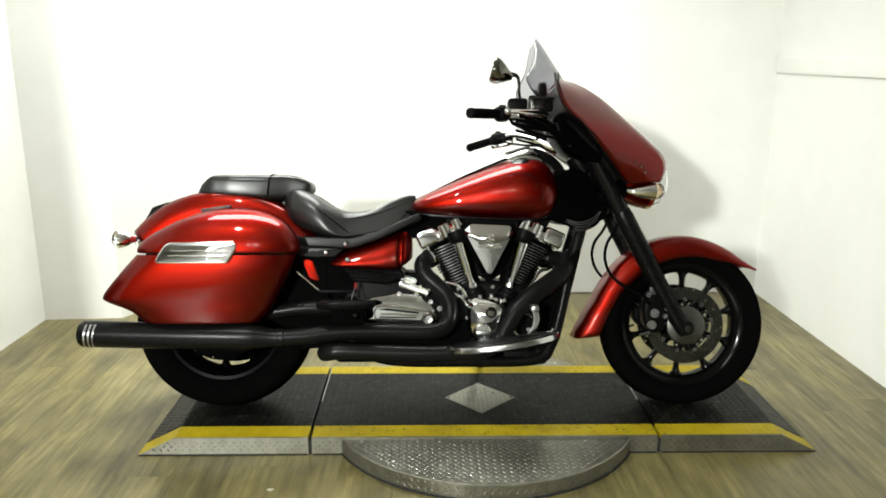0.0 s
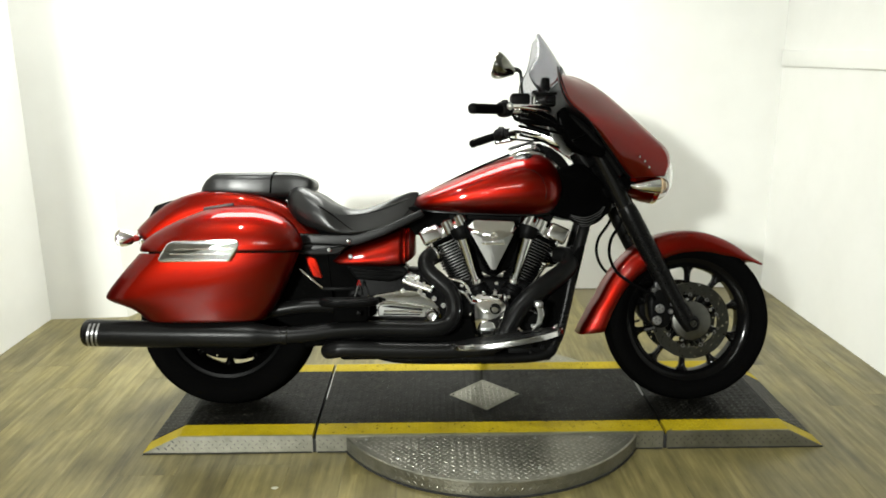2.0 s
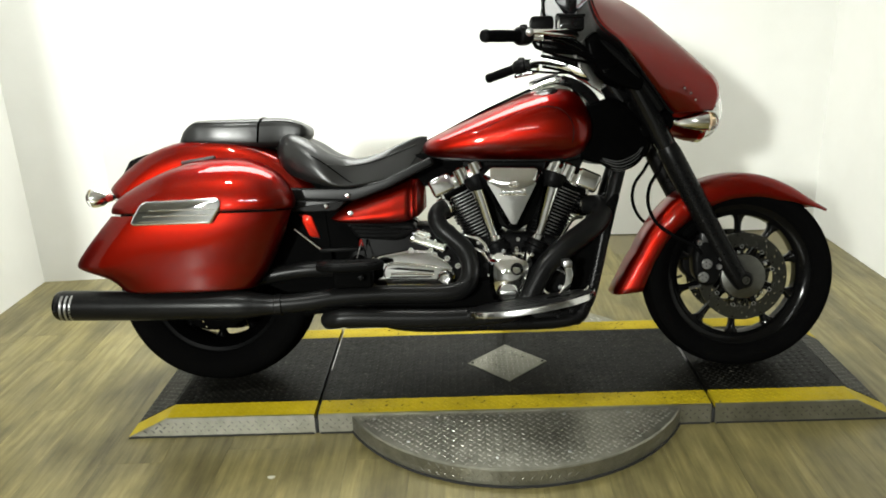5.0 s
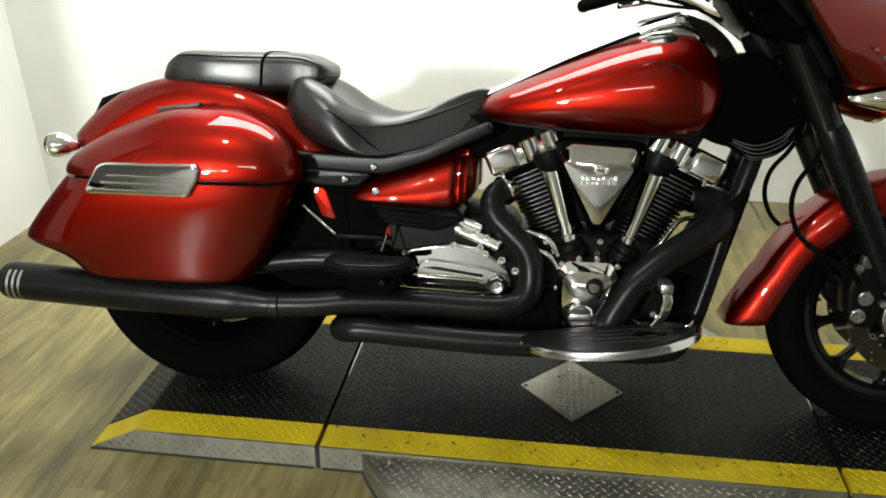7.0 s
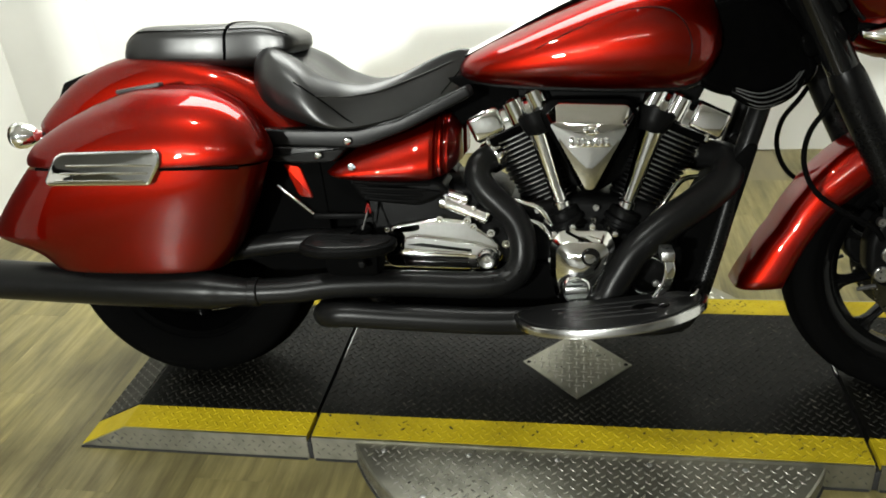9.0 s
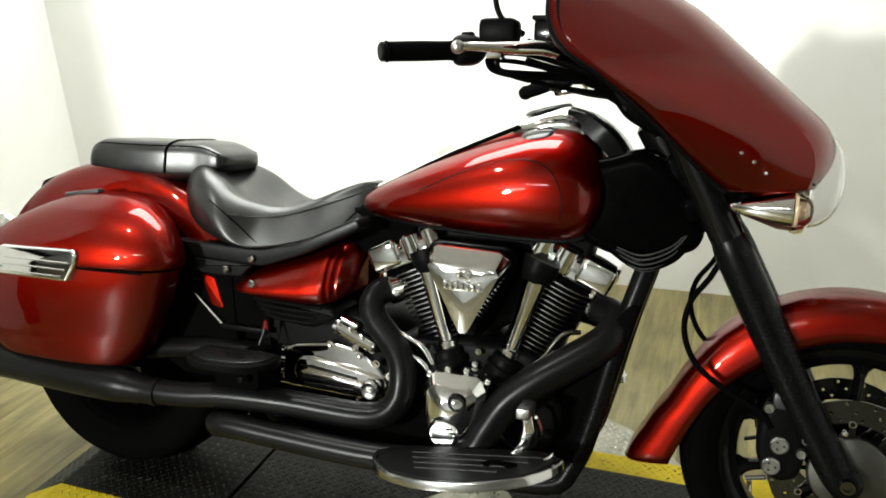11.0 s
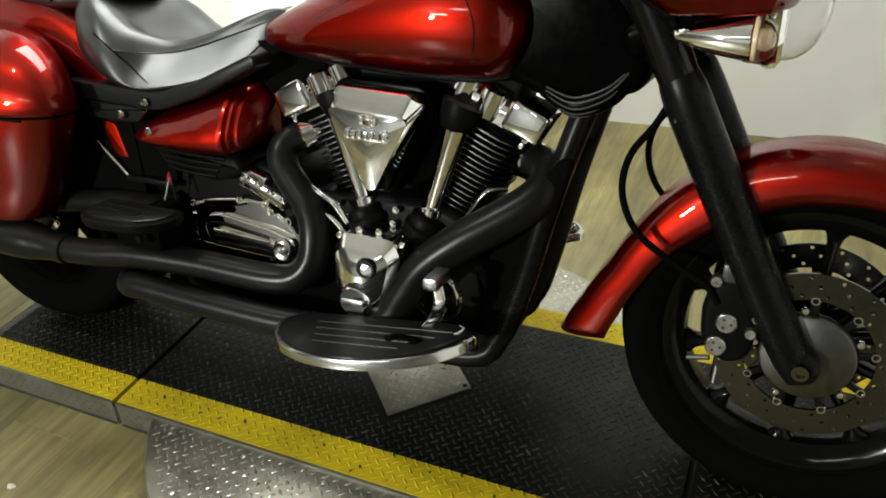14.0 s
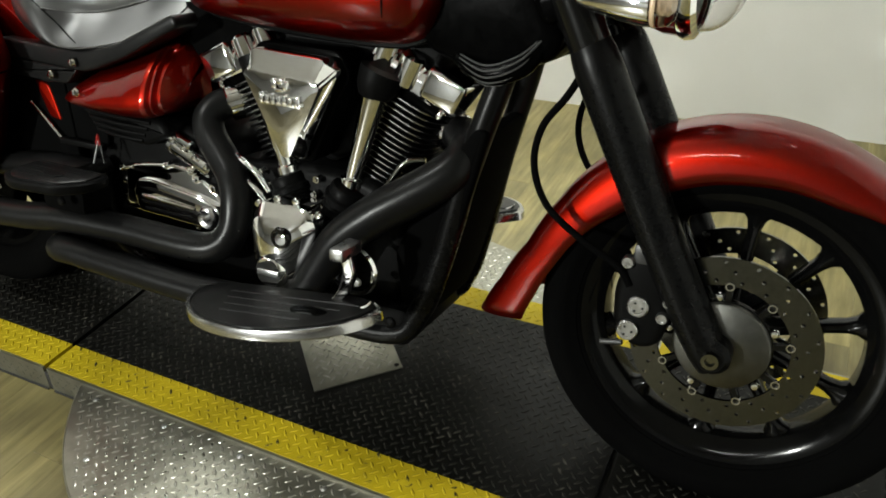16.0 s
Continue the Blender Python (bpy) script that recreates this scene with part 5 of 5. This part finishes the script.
# ---- exhaust ----
ex = part("exhaust", tube([(-0.118, -0.040, 0.548), (-0.140, -0.062, 0.540), (-0.149, -0.084, 0.518), (-0.135, -0.096, 0.488), (-0.100, -0.108, 0.456), (-0.066, -0.122, 0.424), (-0.050, -0.136, 0.384), (-0.052, -0.148, 0.336), (-0.080, -0.160, 0.302), (-0.14, -0.170, 0.292), (-0.30, -0.180, 0.297), (-0.45, -0.195, 0.296), (-0.55, -0.206, 0.286), (-0.66, -0.213, 0.282), (-0.76, -0.215, 0.283)],
                         0.0292, 120, 20), SATIN, bike, "satin black exhaust system")
part("front_pipe", tube([(0.318, 0.010, 0.540), (0.350, -0.018, 0.544), (0.374, -0.050, 0.536), (0.372, -0.080, 0.514), (0.350, -0.098, 0.490), (0.305, -0.115, 0.458), (0.245, -0.132, 0.418), (0.185, -0.146, 0.366), (0.148, -0.156, 0.308), (0.118, -0.168, 0.258), (0.055, -0.190, 0.230), (-0.10, -0.200, 0.222), (-0.30, -0.205, 0.228), (-0.42, -0.208, 0.234), (-0.460, -0.204, 0.230), (-0.484, -0.185, 0.224), (-0.486, -0.15, 0.222), (-0.480, -0.11, 0.24)],
                         [0.028, 0.030, 0.032, 0.033, 0.034, 0.035, 0.035, 0.034, 0.033, 0.031, 0.030, 0.0292, 0.0292, 0.0292, 0.0292, 0.0292, 0.0292, 0.0292], 120, 20), SATIN, ex, "satin black front header pipe")
muf = part("muffler", tube([(-0.632, -0.213, 0.282), (-0.662, -0.213, 0.282), (-0.700, -0.212, 0.283), (-0.760, -0.211, 0.285), (-0.92, -0.208, 0.288), (-1.10, -0.200, 0.291), (-1.24, -0.194, 0.294), (-1.310, -0.191, 0.2955)], [0.0305, 0.0315, 0.037, 0.0445, 0.0455, 0.046, 0.0465, 0.0465], 60, 32, cap=(True, False)), SATIN, ex, "long satin black muffler")
part("muffler_clamp", rod((-0.644, -0.213, 0.282), (-0.622, -0.2125, 0.2825), 0.0325, 24, bevel=0.002), SATIN, ex)
part("muffler_tip", tube([(-1.300, -0.1915, 0.2953), (-1.315, -0.191, 0.2956), (-1.313, -0.191, 0.2956), (-1.245, -0.194, 0.2945)], [0.0468, 0.0455, 0.040, 0.038], 20, 32, cap=(False, True)), GLOSS, muf, "dark open muffler tip")
for k in range(3):
    bm = bmesh.new()
    rings = []
    for j in range(11):
        a = radians(-62 + 11 * j)
        u = -1.296 + 0.015 * k + 0.010 * (j / 10 - 0.5)
        rings.append([(u + du, -0.1918 - (0.0462 + dr) * math.cos(a), 0.2953 + (0.0462 + dr) * math.sin(a)) for du, dr in ((-0.0032, 0), (0.0032, 0), (0.0032, 0.0016), (-0.0032, 0.0016))])
    skin(bm, rings)
    part("tip_slot", bm, STEEL, muf, "bright slot in the muffler tip")
for a, b in (((-0.128, -0.052, 0.545), (-0.100, -0.025, 0.556)), ((0.332, -0.004, 0.540), (0.300, 0.018, 0.540))):
    part("port_flange", rod(a, b, 0.036, 24, bevel=0.003), CHROME, ex, "chrome exhaust port flange")

# ---- seats ----
SEAT = [(-0.648, 0.725, 0.765, 0.764, 0.070), (-0.630, 0.692, 0.790, 0.788, 0.108), (-0.590, 0.664, 0.798, 0.786, 0.143), (-0.535, 0.642, 0.775, 0.757, 0.168), (-0.470, 0.630, 0.733, 0.712, 0.179), (-0.395, 0.628, 0.715, 0.695, 0.164),
        (-0.320, 0.640, 0.731, 0.714, 0.136), (-0.255, 0.660, 0.759, 0.746, 0.106), (-0.205, 0.682, 0.777, 0.768, 0.080), (-0.172, 0.704, 0.777, 0.774, 0.056), (-0.150, 0.725, 0.767, 0.766, 0.034)]
ROLL = [(0.55, 0.0), (0.86, 0.03), (0.97, 0.15), (1.0, 0.34), (0.99, 0.52), (0.945, 0.70), (0.86, 0.85), (0.745, 0.955), (0.61, 1.0)]
PIPING = [(-0.55, 0.150, 0.715), (-0.474, 0.150, 0.699), (-0.420, 0.130, 0.694), (-0.361, 0.106, 0.701), (-0.28, 0.070, 0.727), (-0.206, 0.042, 0.756), (-0.15, 0.022, 0.762)]
rings = []
for u, lo, rim_w, mid_w, a in spline(SEAT, 60):
    h = rim_w - lo
    f = min(max((u + 0.52) / 0.10, 0.0), 1.0)
    f = f * f * (3 - 2 * f)
    pv, pw = (float(np.interp(u, [p[0] for p in PIPING], [p[k] for p in PIPING])) for k in (1, 2))
    lw = lo + 0.10 * h
    flat = [(0.70 * a, lo), (0.965 * a, lo + 0.015 * h), (a, lo + 0.055 * h), (0.99 * a, lw)]
    flat += [(0.99 * a + (pv - 0.99 * a) * q, lw + (pw - lw) * q) for q in (0.35, 0.68, 1.0)]
    flat += [(pv * 0.86, pw + 0.72 * (rim_w - pw)), (pv * 0.72, rim_w)]
    half = [(0.0, lo)] + [(p[0] * a + (q[0] - p[0] * a) * f, lo + p[1] * h + (q[1] - lo - p[1] * h) * f) for p, q in zip(ROLL, flat)]
    edge = half[-1][0]
    half += [(0.63 * edge, mid_w + 0.40 * (rim_w - mid_w)), (0.36 * edge, mid_w + 0.1 * (rim_w - mid_w)), (0.0, mid_w)]
    fine = spline(half, 48)
    rings.append([(u, -q[0], q[1]) for q in fine] + [(u, q[0], q[1]) for q in fine[-2:0:-1]])
bm = bmesh.new()
skin(bm, rings)
for f in bm.faces:
    c = f.calc_center_median()
    pw = float(np.interp(c.x, [p[0] for p in PIPING], [p[2] for p in PIPING]))
    behind_seam = c.x < -0.400 - (c.z - 0.639) * 1.40
    f.material_index = 1 if behind_seam or c.z > pw or abs(c.y) < 0.02 else 0
seat = part("rider_seat", bm, [LEATHER, WORN_LEATHER], bike, "black leather rider seat with a dished stitched panel", angle=60)
seat.location = (0.0, 0.012, 0.0)


def on_flank(u, w, s):
    """The point on the side of the rider seat at a length and a height."""
    ring = min(rings, key=lambda r: abs(r[0][0] - u))[8:36]
    p = min(ring, key=lambda q: abs(q[2] - w))
    return (u, s * (-p[1] + 0.0006), w)


for s in (-1, 1):
    part("seam", tube([on_flank(u, w, s) for u, w in ((-0.525, 0.728), (-0.500, 0.714), (-0.470, 0.692), (-0.445, 0.672), (-0.420, 0.652), (-0.400, 0.639))], 0.0016, 40, 6), DEEP, seat)
    part("seam", tube([on_flank(u, w, s) for u, w in ((-0.172, 0.765), (-0.182, 0.745), (-0.196, 0.725), (-0.212, 0.705), (-0.225, 0.690))], 0.0014, 24, 6), DEEP, seat)
    part("piping", tube([on_flank(u, w - 0.002, s) for u, w in ((-0.478, 0.700), (-0.450, 0.6955), (-0.420, 0.694), (-0.390, 0.697), (-0.361, 0.701), (-0.32, 0.713), (-0.28, 0.727), (-0.24, 0.742), (-0.206, 0.756))], 0.0022, 50, 8), LEATHER, seat, "rounded leather piping")
pil = Body([(-0.966, 0.773, 0.781, 0.034), (-0.960, 0.772, 0.794, 0.064), (-0.947, 0.770, 0.812, 0.084), (-0.928, 0.769, 0.834, 0.097), (-0.905, 0.767, 0.850, 0.104), (-0.875, 0.764, 0.853, 0.108), (-0.82, 0.760, 0.853, 0.112), (-0.72, 0.754, 0.853, 0.106), (-0.64, 0.756, 0.853, 0.090), (-0.605, 0.767, 0.848, 0.086), (-0.580, 0.778, 0.838, 0.084), (-0.564, 0.786, 0.830, 0.080), (-0.554, 0.794, 0.822, 0.066), (-0.549, 0.801, 0.812, 0.040)], 5.0, 4.0, 0.42, 72, 48)
pillion = part("pillion_seat", pil.mesh(), WORN_LEATHER, bike, "black leather pillion seat")
pillion.location = (0.0, 0.018, 0.0)
part("strap", tube([tuple(pil.at(40, math.pi * k / 14) + Vector((0.012 * math.sin(math.pi * k / 14), 0, 0.0))) for k in range(-1, 16)], 0.0035, 40, 8), DEEP, pillion, "stitched strap across the pillion seat")
for f0 in (0.55, math.pi - 0.55):
    part("seam", tube(pil.line(f0, 12, 62, 0.0006), 0.0013, 36, 6), DEEP, pillion)

# ---- side covers ----
def cover_panel(s):
    """A domed side cover: its front end turns inward in two sharp upright flutes."""
    top = [(-0.476, 0.540), (-0.455, 0.562), (-0.400, 0.590), (-0.310, 0.622), (-0.245, 0.646), (-0.225, 0.650), (-0.205, 0.648), (-0.186, 0.636)]
    low = [(-0.476, 0.530), (-0.455, 0.520), (-0.400, 0.515), (-0.300, 0.512), (-0.245, 0.515), (-0.220, 0.522), (-0.200, 0.534), (-0.186, 0.548)]
    turn = [(-0.476, 0.118), (-0.462, 0.140), (-0.435, 0.151), (-0.36, 0.156), (-0.28, 0.157), (-0.243, 0.1545), (-0.236, 0.151), (-0.2325, 0.142), (-0.2290, 0.1405), (-0.2250, 0.1470), (-0.2210, 0.1475), (-0.2175, 0.137), (-0.2140, 0.1350), (-0.2100, 0.1405), (-0.2060, 0.1400), (-0.2000, 0.126), (-0.193, 0.110), (-0.186, 0.085)]
    at = lambda rows, u: float(np.interp(u, [p[0] for p in rows], [p[1] for p in rows]))
    rings_ = []
    for u in sorted(list(np.linspace(-0.476, -0.246, 26)) + [p[0] for p in turn[5:]]):
        lo, hi, v = at(low, u), at(top, u), at(turn, u)
        mid, half = (lo + hi) / 2, (hi - lo) / 2
        arc = []
        for k in range(19):
            a = -math.pi / 2 + math.pi * k / 18
            arc.append((u, s * (v - 0.006 - 0.050 * (1 - se(math.cos(a), 2.1)) - 0.033 * math.sin(a)), mid + half * se(math.sin(a), 2.1)))
        rings_.append(arc + [(u, s * 0.03, hi), (u, s * 0.03, lo)])
    bm = bmesh.new()
    skin(bm, rings_)
    return bm


for s in (-1, 1):
    cv = part("side_cover", cover_panel(s), RED, bike, "candy-red side cover with two upright flutes", angle=32)
    part("cover_screw", bolt((-0.411, s * 0.154, 0.548), 0.009, (0, s, 0)), CHROME, cv)
    rp = part("ribbed_panel", slab(rounded_corners([(-0.432, 0.520), (-0.222, 0.512), (-0.205, 0.485), (-0.272, 0.456), (-0.398, 0.468)], 0.014), s * 0.03, s * 0.134, 0.012), PLASTIC, bike, "ribbed black lower side panel")
    for k in range(4):
        part("rib", tube([(-0.415 + 0.008 * k, s * 0.133, 0.511 - 0.0118 * k), (-0.33, s * 0.140, 0.508 - 0.0122 * k), (-0.248 - 0.008 * k, s * 0.133, 0.505 - 0.0122 * k)], 0.0042, 16, 8), PLASTIC, rp)

# ---- saddlebags ----
for s in (-1, 1):
    bag = part("saddlebag", stack([(0.357, -1.070, -0.715, 0.130, 0.260), (0.360, -1.084, -0.700, 0.127, 0.274), (0.368, -1.096, -0.690, 0.122, 0.281), (0.402, -1.140, -0.663, 0.115, 0.288), (0.434, -1.220, -0.643, 0.112, 0.294),
                                   (0.455, -1.228, -0.632, 0.112, 0.298), (0.50, -1.194, -0.610, 0.115, 0.305), (0.55, -1.150, -0.590, 0.118, 0.309), (0.594, -1.110, -0.574, 0.120, 0.308)], 3.3, 40, 72, s, 2.5), RED, bike, "candy-red hard saddlebag")
    bag.location = (-0.009, -s * 0.018, -0.025)
    lid = part("bag_lid", stack([(0.599, -1.104, -0.568, 0.120, 0.311), (0.604, -1.109, -0.563, 0.120, 0.315), (0.625, -1.102, -0.560, 0.122, 0.314), (0.655, -1.070, -0.572, 0.125, 0.307), (0.690, -1.012, -0.596, 0.125, 0.290),
                                 (0.718, -0.955, -0.630, 0.125, 0.265), (0.738, -0.905, -0.668, 0.127, 0.235), (0.750, -0.865, -0.705, 0.135, 0.210), (0.755, -0.83, -0.74, 0.15, 0.19)], 3.0, 40, 72, s, 2.4), RED, bag, "candy-red saddlebag lid")
    part("lid_gasket", tube([(-1.060, s * 0.29, 0.597), (-0.95, s * 0.308, 0.597), (-0.75, s * 0.308, 0.597), (-0.60, s * 0.296, 0.597)], 0.0030, 24, 8), MATTE, bag, "black lid gasket")
    trim = part("bag_trim", slab(rounded_corners([(-0.990, 0.628), (-0.972, 0.636), (-0.764, 0.640), (-0.755, 0.630), (-0.758, 0.608), (-0.786, 0.566), (-1.014, 0.566), (-1.022, 0.574), (-1.014, 0.590)], 0.008), s * 0.295, s * 0.324, 0.006), CHROME, bag, "chrome trim plate with ridges")
    for k in range(3):
        part("trim_ridge", rod((-0.996 + 0.016 * k, s * 0.3235, 0.577 + 0.016 * k), (-0.796 + 0.012 * k, s * 0.3245, 0.577 + 0.016 * k), 0.0022, 10), CHROME, trim)
    part("bag_latch", block((-0.905, s * 0.19 - 0.012, 0.744), (-0.800, s * 0.19 + 0.010, 0.754), 0.004, m=Matrix.Translation((-0.87, 0, 0.748)) @ Matrix.Rotation(radians(-8), 4, "Y") @ Matrix.Translation((0.87, 0, -0.748))), BRACKET, lid, "dark metal lid latch")
    sg = part("rear_signal", lathe([(0.0, 0.036), (0.014, 0.033), (0.024, 0.021), (0.0305, 0.0), (0.0315, -0.012)], (-1.215, s * 0.100, 0.620), 28, axis="x"), CHROME, bike, "chrome rear turn signal")
    part("signal_collar", lathe([(0.012, 0.028), (0.015, 0.034), (0.012, 0.046), (0.008, 0.052)], (-1.215, s * 0.100, 0.620), 20, axis="x"), RED_LENS, sg, "red collar")
    part("signal_lens", lathe([(0.0315, -0.012), (0.029, -0.022), (0.020, -0.030), (0.0, -0.033)], (-1.215, s * 0.100, 0.620), 28, axis="x"), CLEAR, sg, "clear lens")
    part("signal_stalk", tube([(-1.170, s * 0.100, 0.621), (-1.12, s * 0.100, 0.630), (-1.05, s * 0.08, 0.65)], 0.007, 14, 10), GLOSS, sg)
part("plate_bracket", slab(rounded_corners([(-1.162, 0.672), (-1.126, 0.734), (-1.068, 0.754), (-1.062, 0.744), (-1.118, 0.722), (-1.150, 0.668)], 0.004), -0.05, 0.05, 0.004, both=True), PLASTIC, bike, "black number-plate bracket")

# ---- footboards, pedal, stand ----
for s in (-1, 1):
    def board_shape(f, k=28):
        poly = [(-0.030, 0.200), (0.285, 0.200)] + [(0.130 + 0.197 * math.cos(math.pi * q / k), 0.208 + 0.154 * math.sin(math.pi * q / k) ** 0.88) for q in range(1, k)]
        cu, cv = 0.1365, 0.258
        return [np.array((cu + (p[0] - cu) * f, cv + (p[1] - cv) * f)) for p in rounded_corners(poly, 0.012, 2)]
    tilt = Matrix.Translation((0.147, 0, 0.272) if s < 0 else (0.200, 0, 0.303)) @ Matrix.Rotation(radians(-7.8), 4, "Y") @ Matrix.Translation((-0.15, 0, -0.276))
    bm = bmesh.new()
    skin(bm, [[(p[0], s * p[1], h) for p in board_shape(f)] for f, h in ((0.95, 0.264), (1.0, 0.267), (1.0, 0.281), (0.985, 0.284), (0.95, 0.284), (0.94, 0.279))])
    fb = part("floorboard", move(bm, tilt), TRIMCHROME, bike, "chrome-rimmed floorboard")
    bm = bmesh.new()
    skin(bm, [[(p[0], s * p[1], h) for p in board_shape(f)] for f, h in ((0.93, 0.278), (0.93, 0.285), (0.915, 0.287))])
    part("board_rubber", move(bm, tilt), SATIN, fb, "black ribbed rubber pad")
    for k in range(4):
        v = 0.238 + 0.024 * k
        part("pad_rib", move(rod((0.02 + 0.012 * k, s * v, 0.287), (0.285 - 0.022 * k, s * v, 0.287), 0.0016, 8), tilt), SATIN, fb)
    part("pad_badge", move(slab(outline([(0.176, 0), (0.190, 0.014), (0.212, 0.006), (0.236, 0.016), (0.248, 0.0), (0.228, -0.008), (0.206, -0.014), (0.186, -0.012)], 32), 0, 0.003, 0.001), tilt @ Matrix.Translation((0, s * 0.275, 0.286)) @ Matrix.Rotation(math.pi / 2, 4, "X")), DEEP, fb, "raised black badge shape")
    part("board_hook", move(tube([(0.290, s * 0.240, 0.284), (0.300, s * 0.238, 0.289), (0.307, s * 0.236, 0.298)], [0.0045, 0.0035, 0.0015], 12, 10), tilt), CHROME, fb, "small pointed chrome hook")
    part("board_mount", block((0.10, s * 0.10 - 0.03, 0.225), (0.22, s * 0.22 + 0.02, 0.258), 0.008), CAST, fb)
    plan = rounded_corners([(-0.512, 0.180), (-0.312, 0.180), (-0.304, 0.240), (-0.345, 0.290), (-0.455, 0.302), (-0.508, 0.268)], 0.03, 5)
    bm = bmesh.new()
    skin(bm, [[(p[0], s * p[1], h) for p in inset(plan, d)] for d, h in ((0.010, 0.384), (0.003, 0.387), (0.0, 0.392), (0.0, 0.402), (0.003, 0.405))])
    pb = part("passenger_board", bm, PLASTIC, bike, "black passenger floorboard")
    bm = bmesh.new()
    skin(bm, [[(p[0], s * p[1], h) for p in inset(plan, d)] for d, h in ((0.012, 0.402), (0.012, 0.408), (0.016, 0.410))])
    part("board_rubber", bm, SATIN, pb, "black ribbed rubber pad")
    for k in range(4):
        part("pad_rib", rod((-0.490 + 0.008 * k, s * (0.200 + 0.022 * k), 0.4095), (-0.325 - 0.010 * k, s * (0.200 + 0.022 * k), 0.4095), 0.0018, 8), PLASTIC, pb)
    part("board_bracket", block((-0.465, s * 0.190 - 0.040, 0.325), (-0.345, s * 0.190 + 0.036, 0.386), 0.016), MATTE, pb, "black bracket under the board")
    part("board_badge", move(slab(outline([(-0.02, 0), (-0.005, 0.010), (0.022, 0.012), (0.03, -0.004), (0.008, -0.012), (-0.012, -0.010)], 20), 0, 0.003, 0.001), Matrix.Translation((-0.400, s * 0.246, 0.4095)) @ Matrix.Rotation(math.pi / 2, 4, "X")), PLASTIC, pb)
    part("board_arm", tube([(-0.40, s * 0.11, 0.40), (-0.42, s * 0.16, 0.385), (-0.42, s * 0.21, 0.392)], 0.016, 14, 12), PLASTIC, pb)
    part("board_bolt", bolt((-0.375, s * 0.250, 0.362), 0.009, (0, s, 0)), CAST, pb)
pedal = part("brake_pedal", slab(rounded_corners([(0.230, 0.384), (0.250, 0.382), (0.258, 0.345), (0.248, 0.308), (0.222, 0.280), (0.196, 0.270), (0.196, 0.280), (0.216, 0.294), (0.231, 0.318), (0.236, 0.347)], 0.008, 4), -0.206, -0.222, 0.003, both=True), CHROME, bike, "curved flat chrome brake pedal")
part("pedal_pad", block((0.226, -0.244, 0.370), (0.252, -0.186, 0.392), 0.004), STEEL, pedal, "ribbed brake pedal pad")
part("pedal_ring", lathe([(0.038, -0.004), (0.044, -0.006), (0.047, 0.0), (0.044, 0.006), (0.038, 0.004)], (0.212, -0.150, 0.314), 48, closed=True), CHROME, pedal, "thin chrome ring behind the pedal")
part("pedal_bolt", bolt((0.226, -0.160, 0.300), 0.008), STEEL, pedal)
part("side_stand", tube([(0.02, 0.11, 0.22), (0.05, 0.24, 0.15), (0.085, 0.355, 0.092)], [0.016, 0.013, 0.012], 16, 12), GLOSS, bike, "black side stand")
part("stand_foot", move(rod((0, 0, 0), (0, 0, 0.010), 0.03, 20, bevel=0.003), Matrix.Translation((0.088, 0.362, 0.0806)) @ Matrix.Rotation(radians(12.5), 4, "X")), GLOSS, bike)
wire = part("warning_wire", tube([(-0.398, -0.150, 0.408), (-0.388, -0.146, 0.440), (-0.383, -0.144, 0.462)], 0.0018, 14, 8), STEEL, bike, "thin bent wire with a red tip")
part("wire_leg", tube([(-0.368, -0.150, 0.412), (-0.376, -0.146, 0.442), (-0.383, -0.144, 0.462)], 0.0018, 14, 8), GLOSS, wire)
part("wire_tip", tube([(-0.388, -0.146, 0.446), (-0.383, -0.1445, 0.465), (-0.378, -0.146, 0.446)], 0.0026, 12, 8), RED_LENS, wire, "red sleeve")
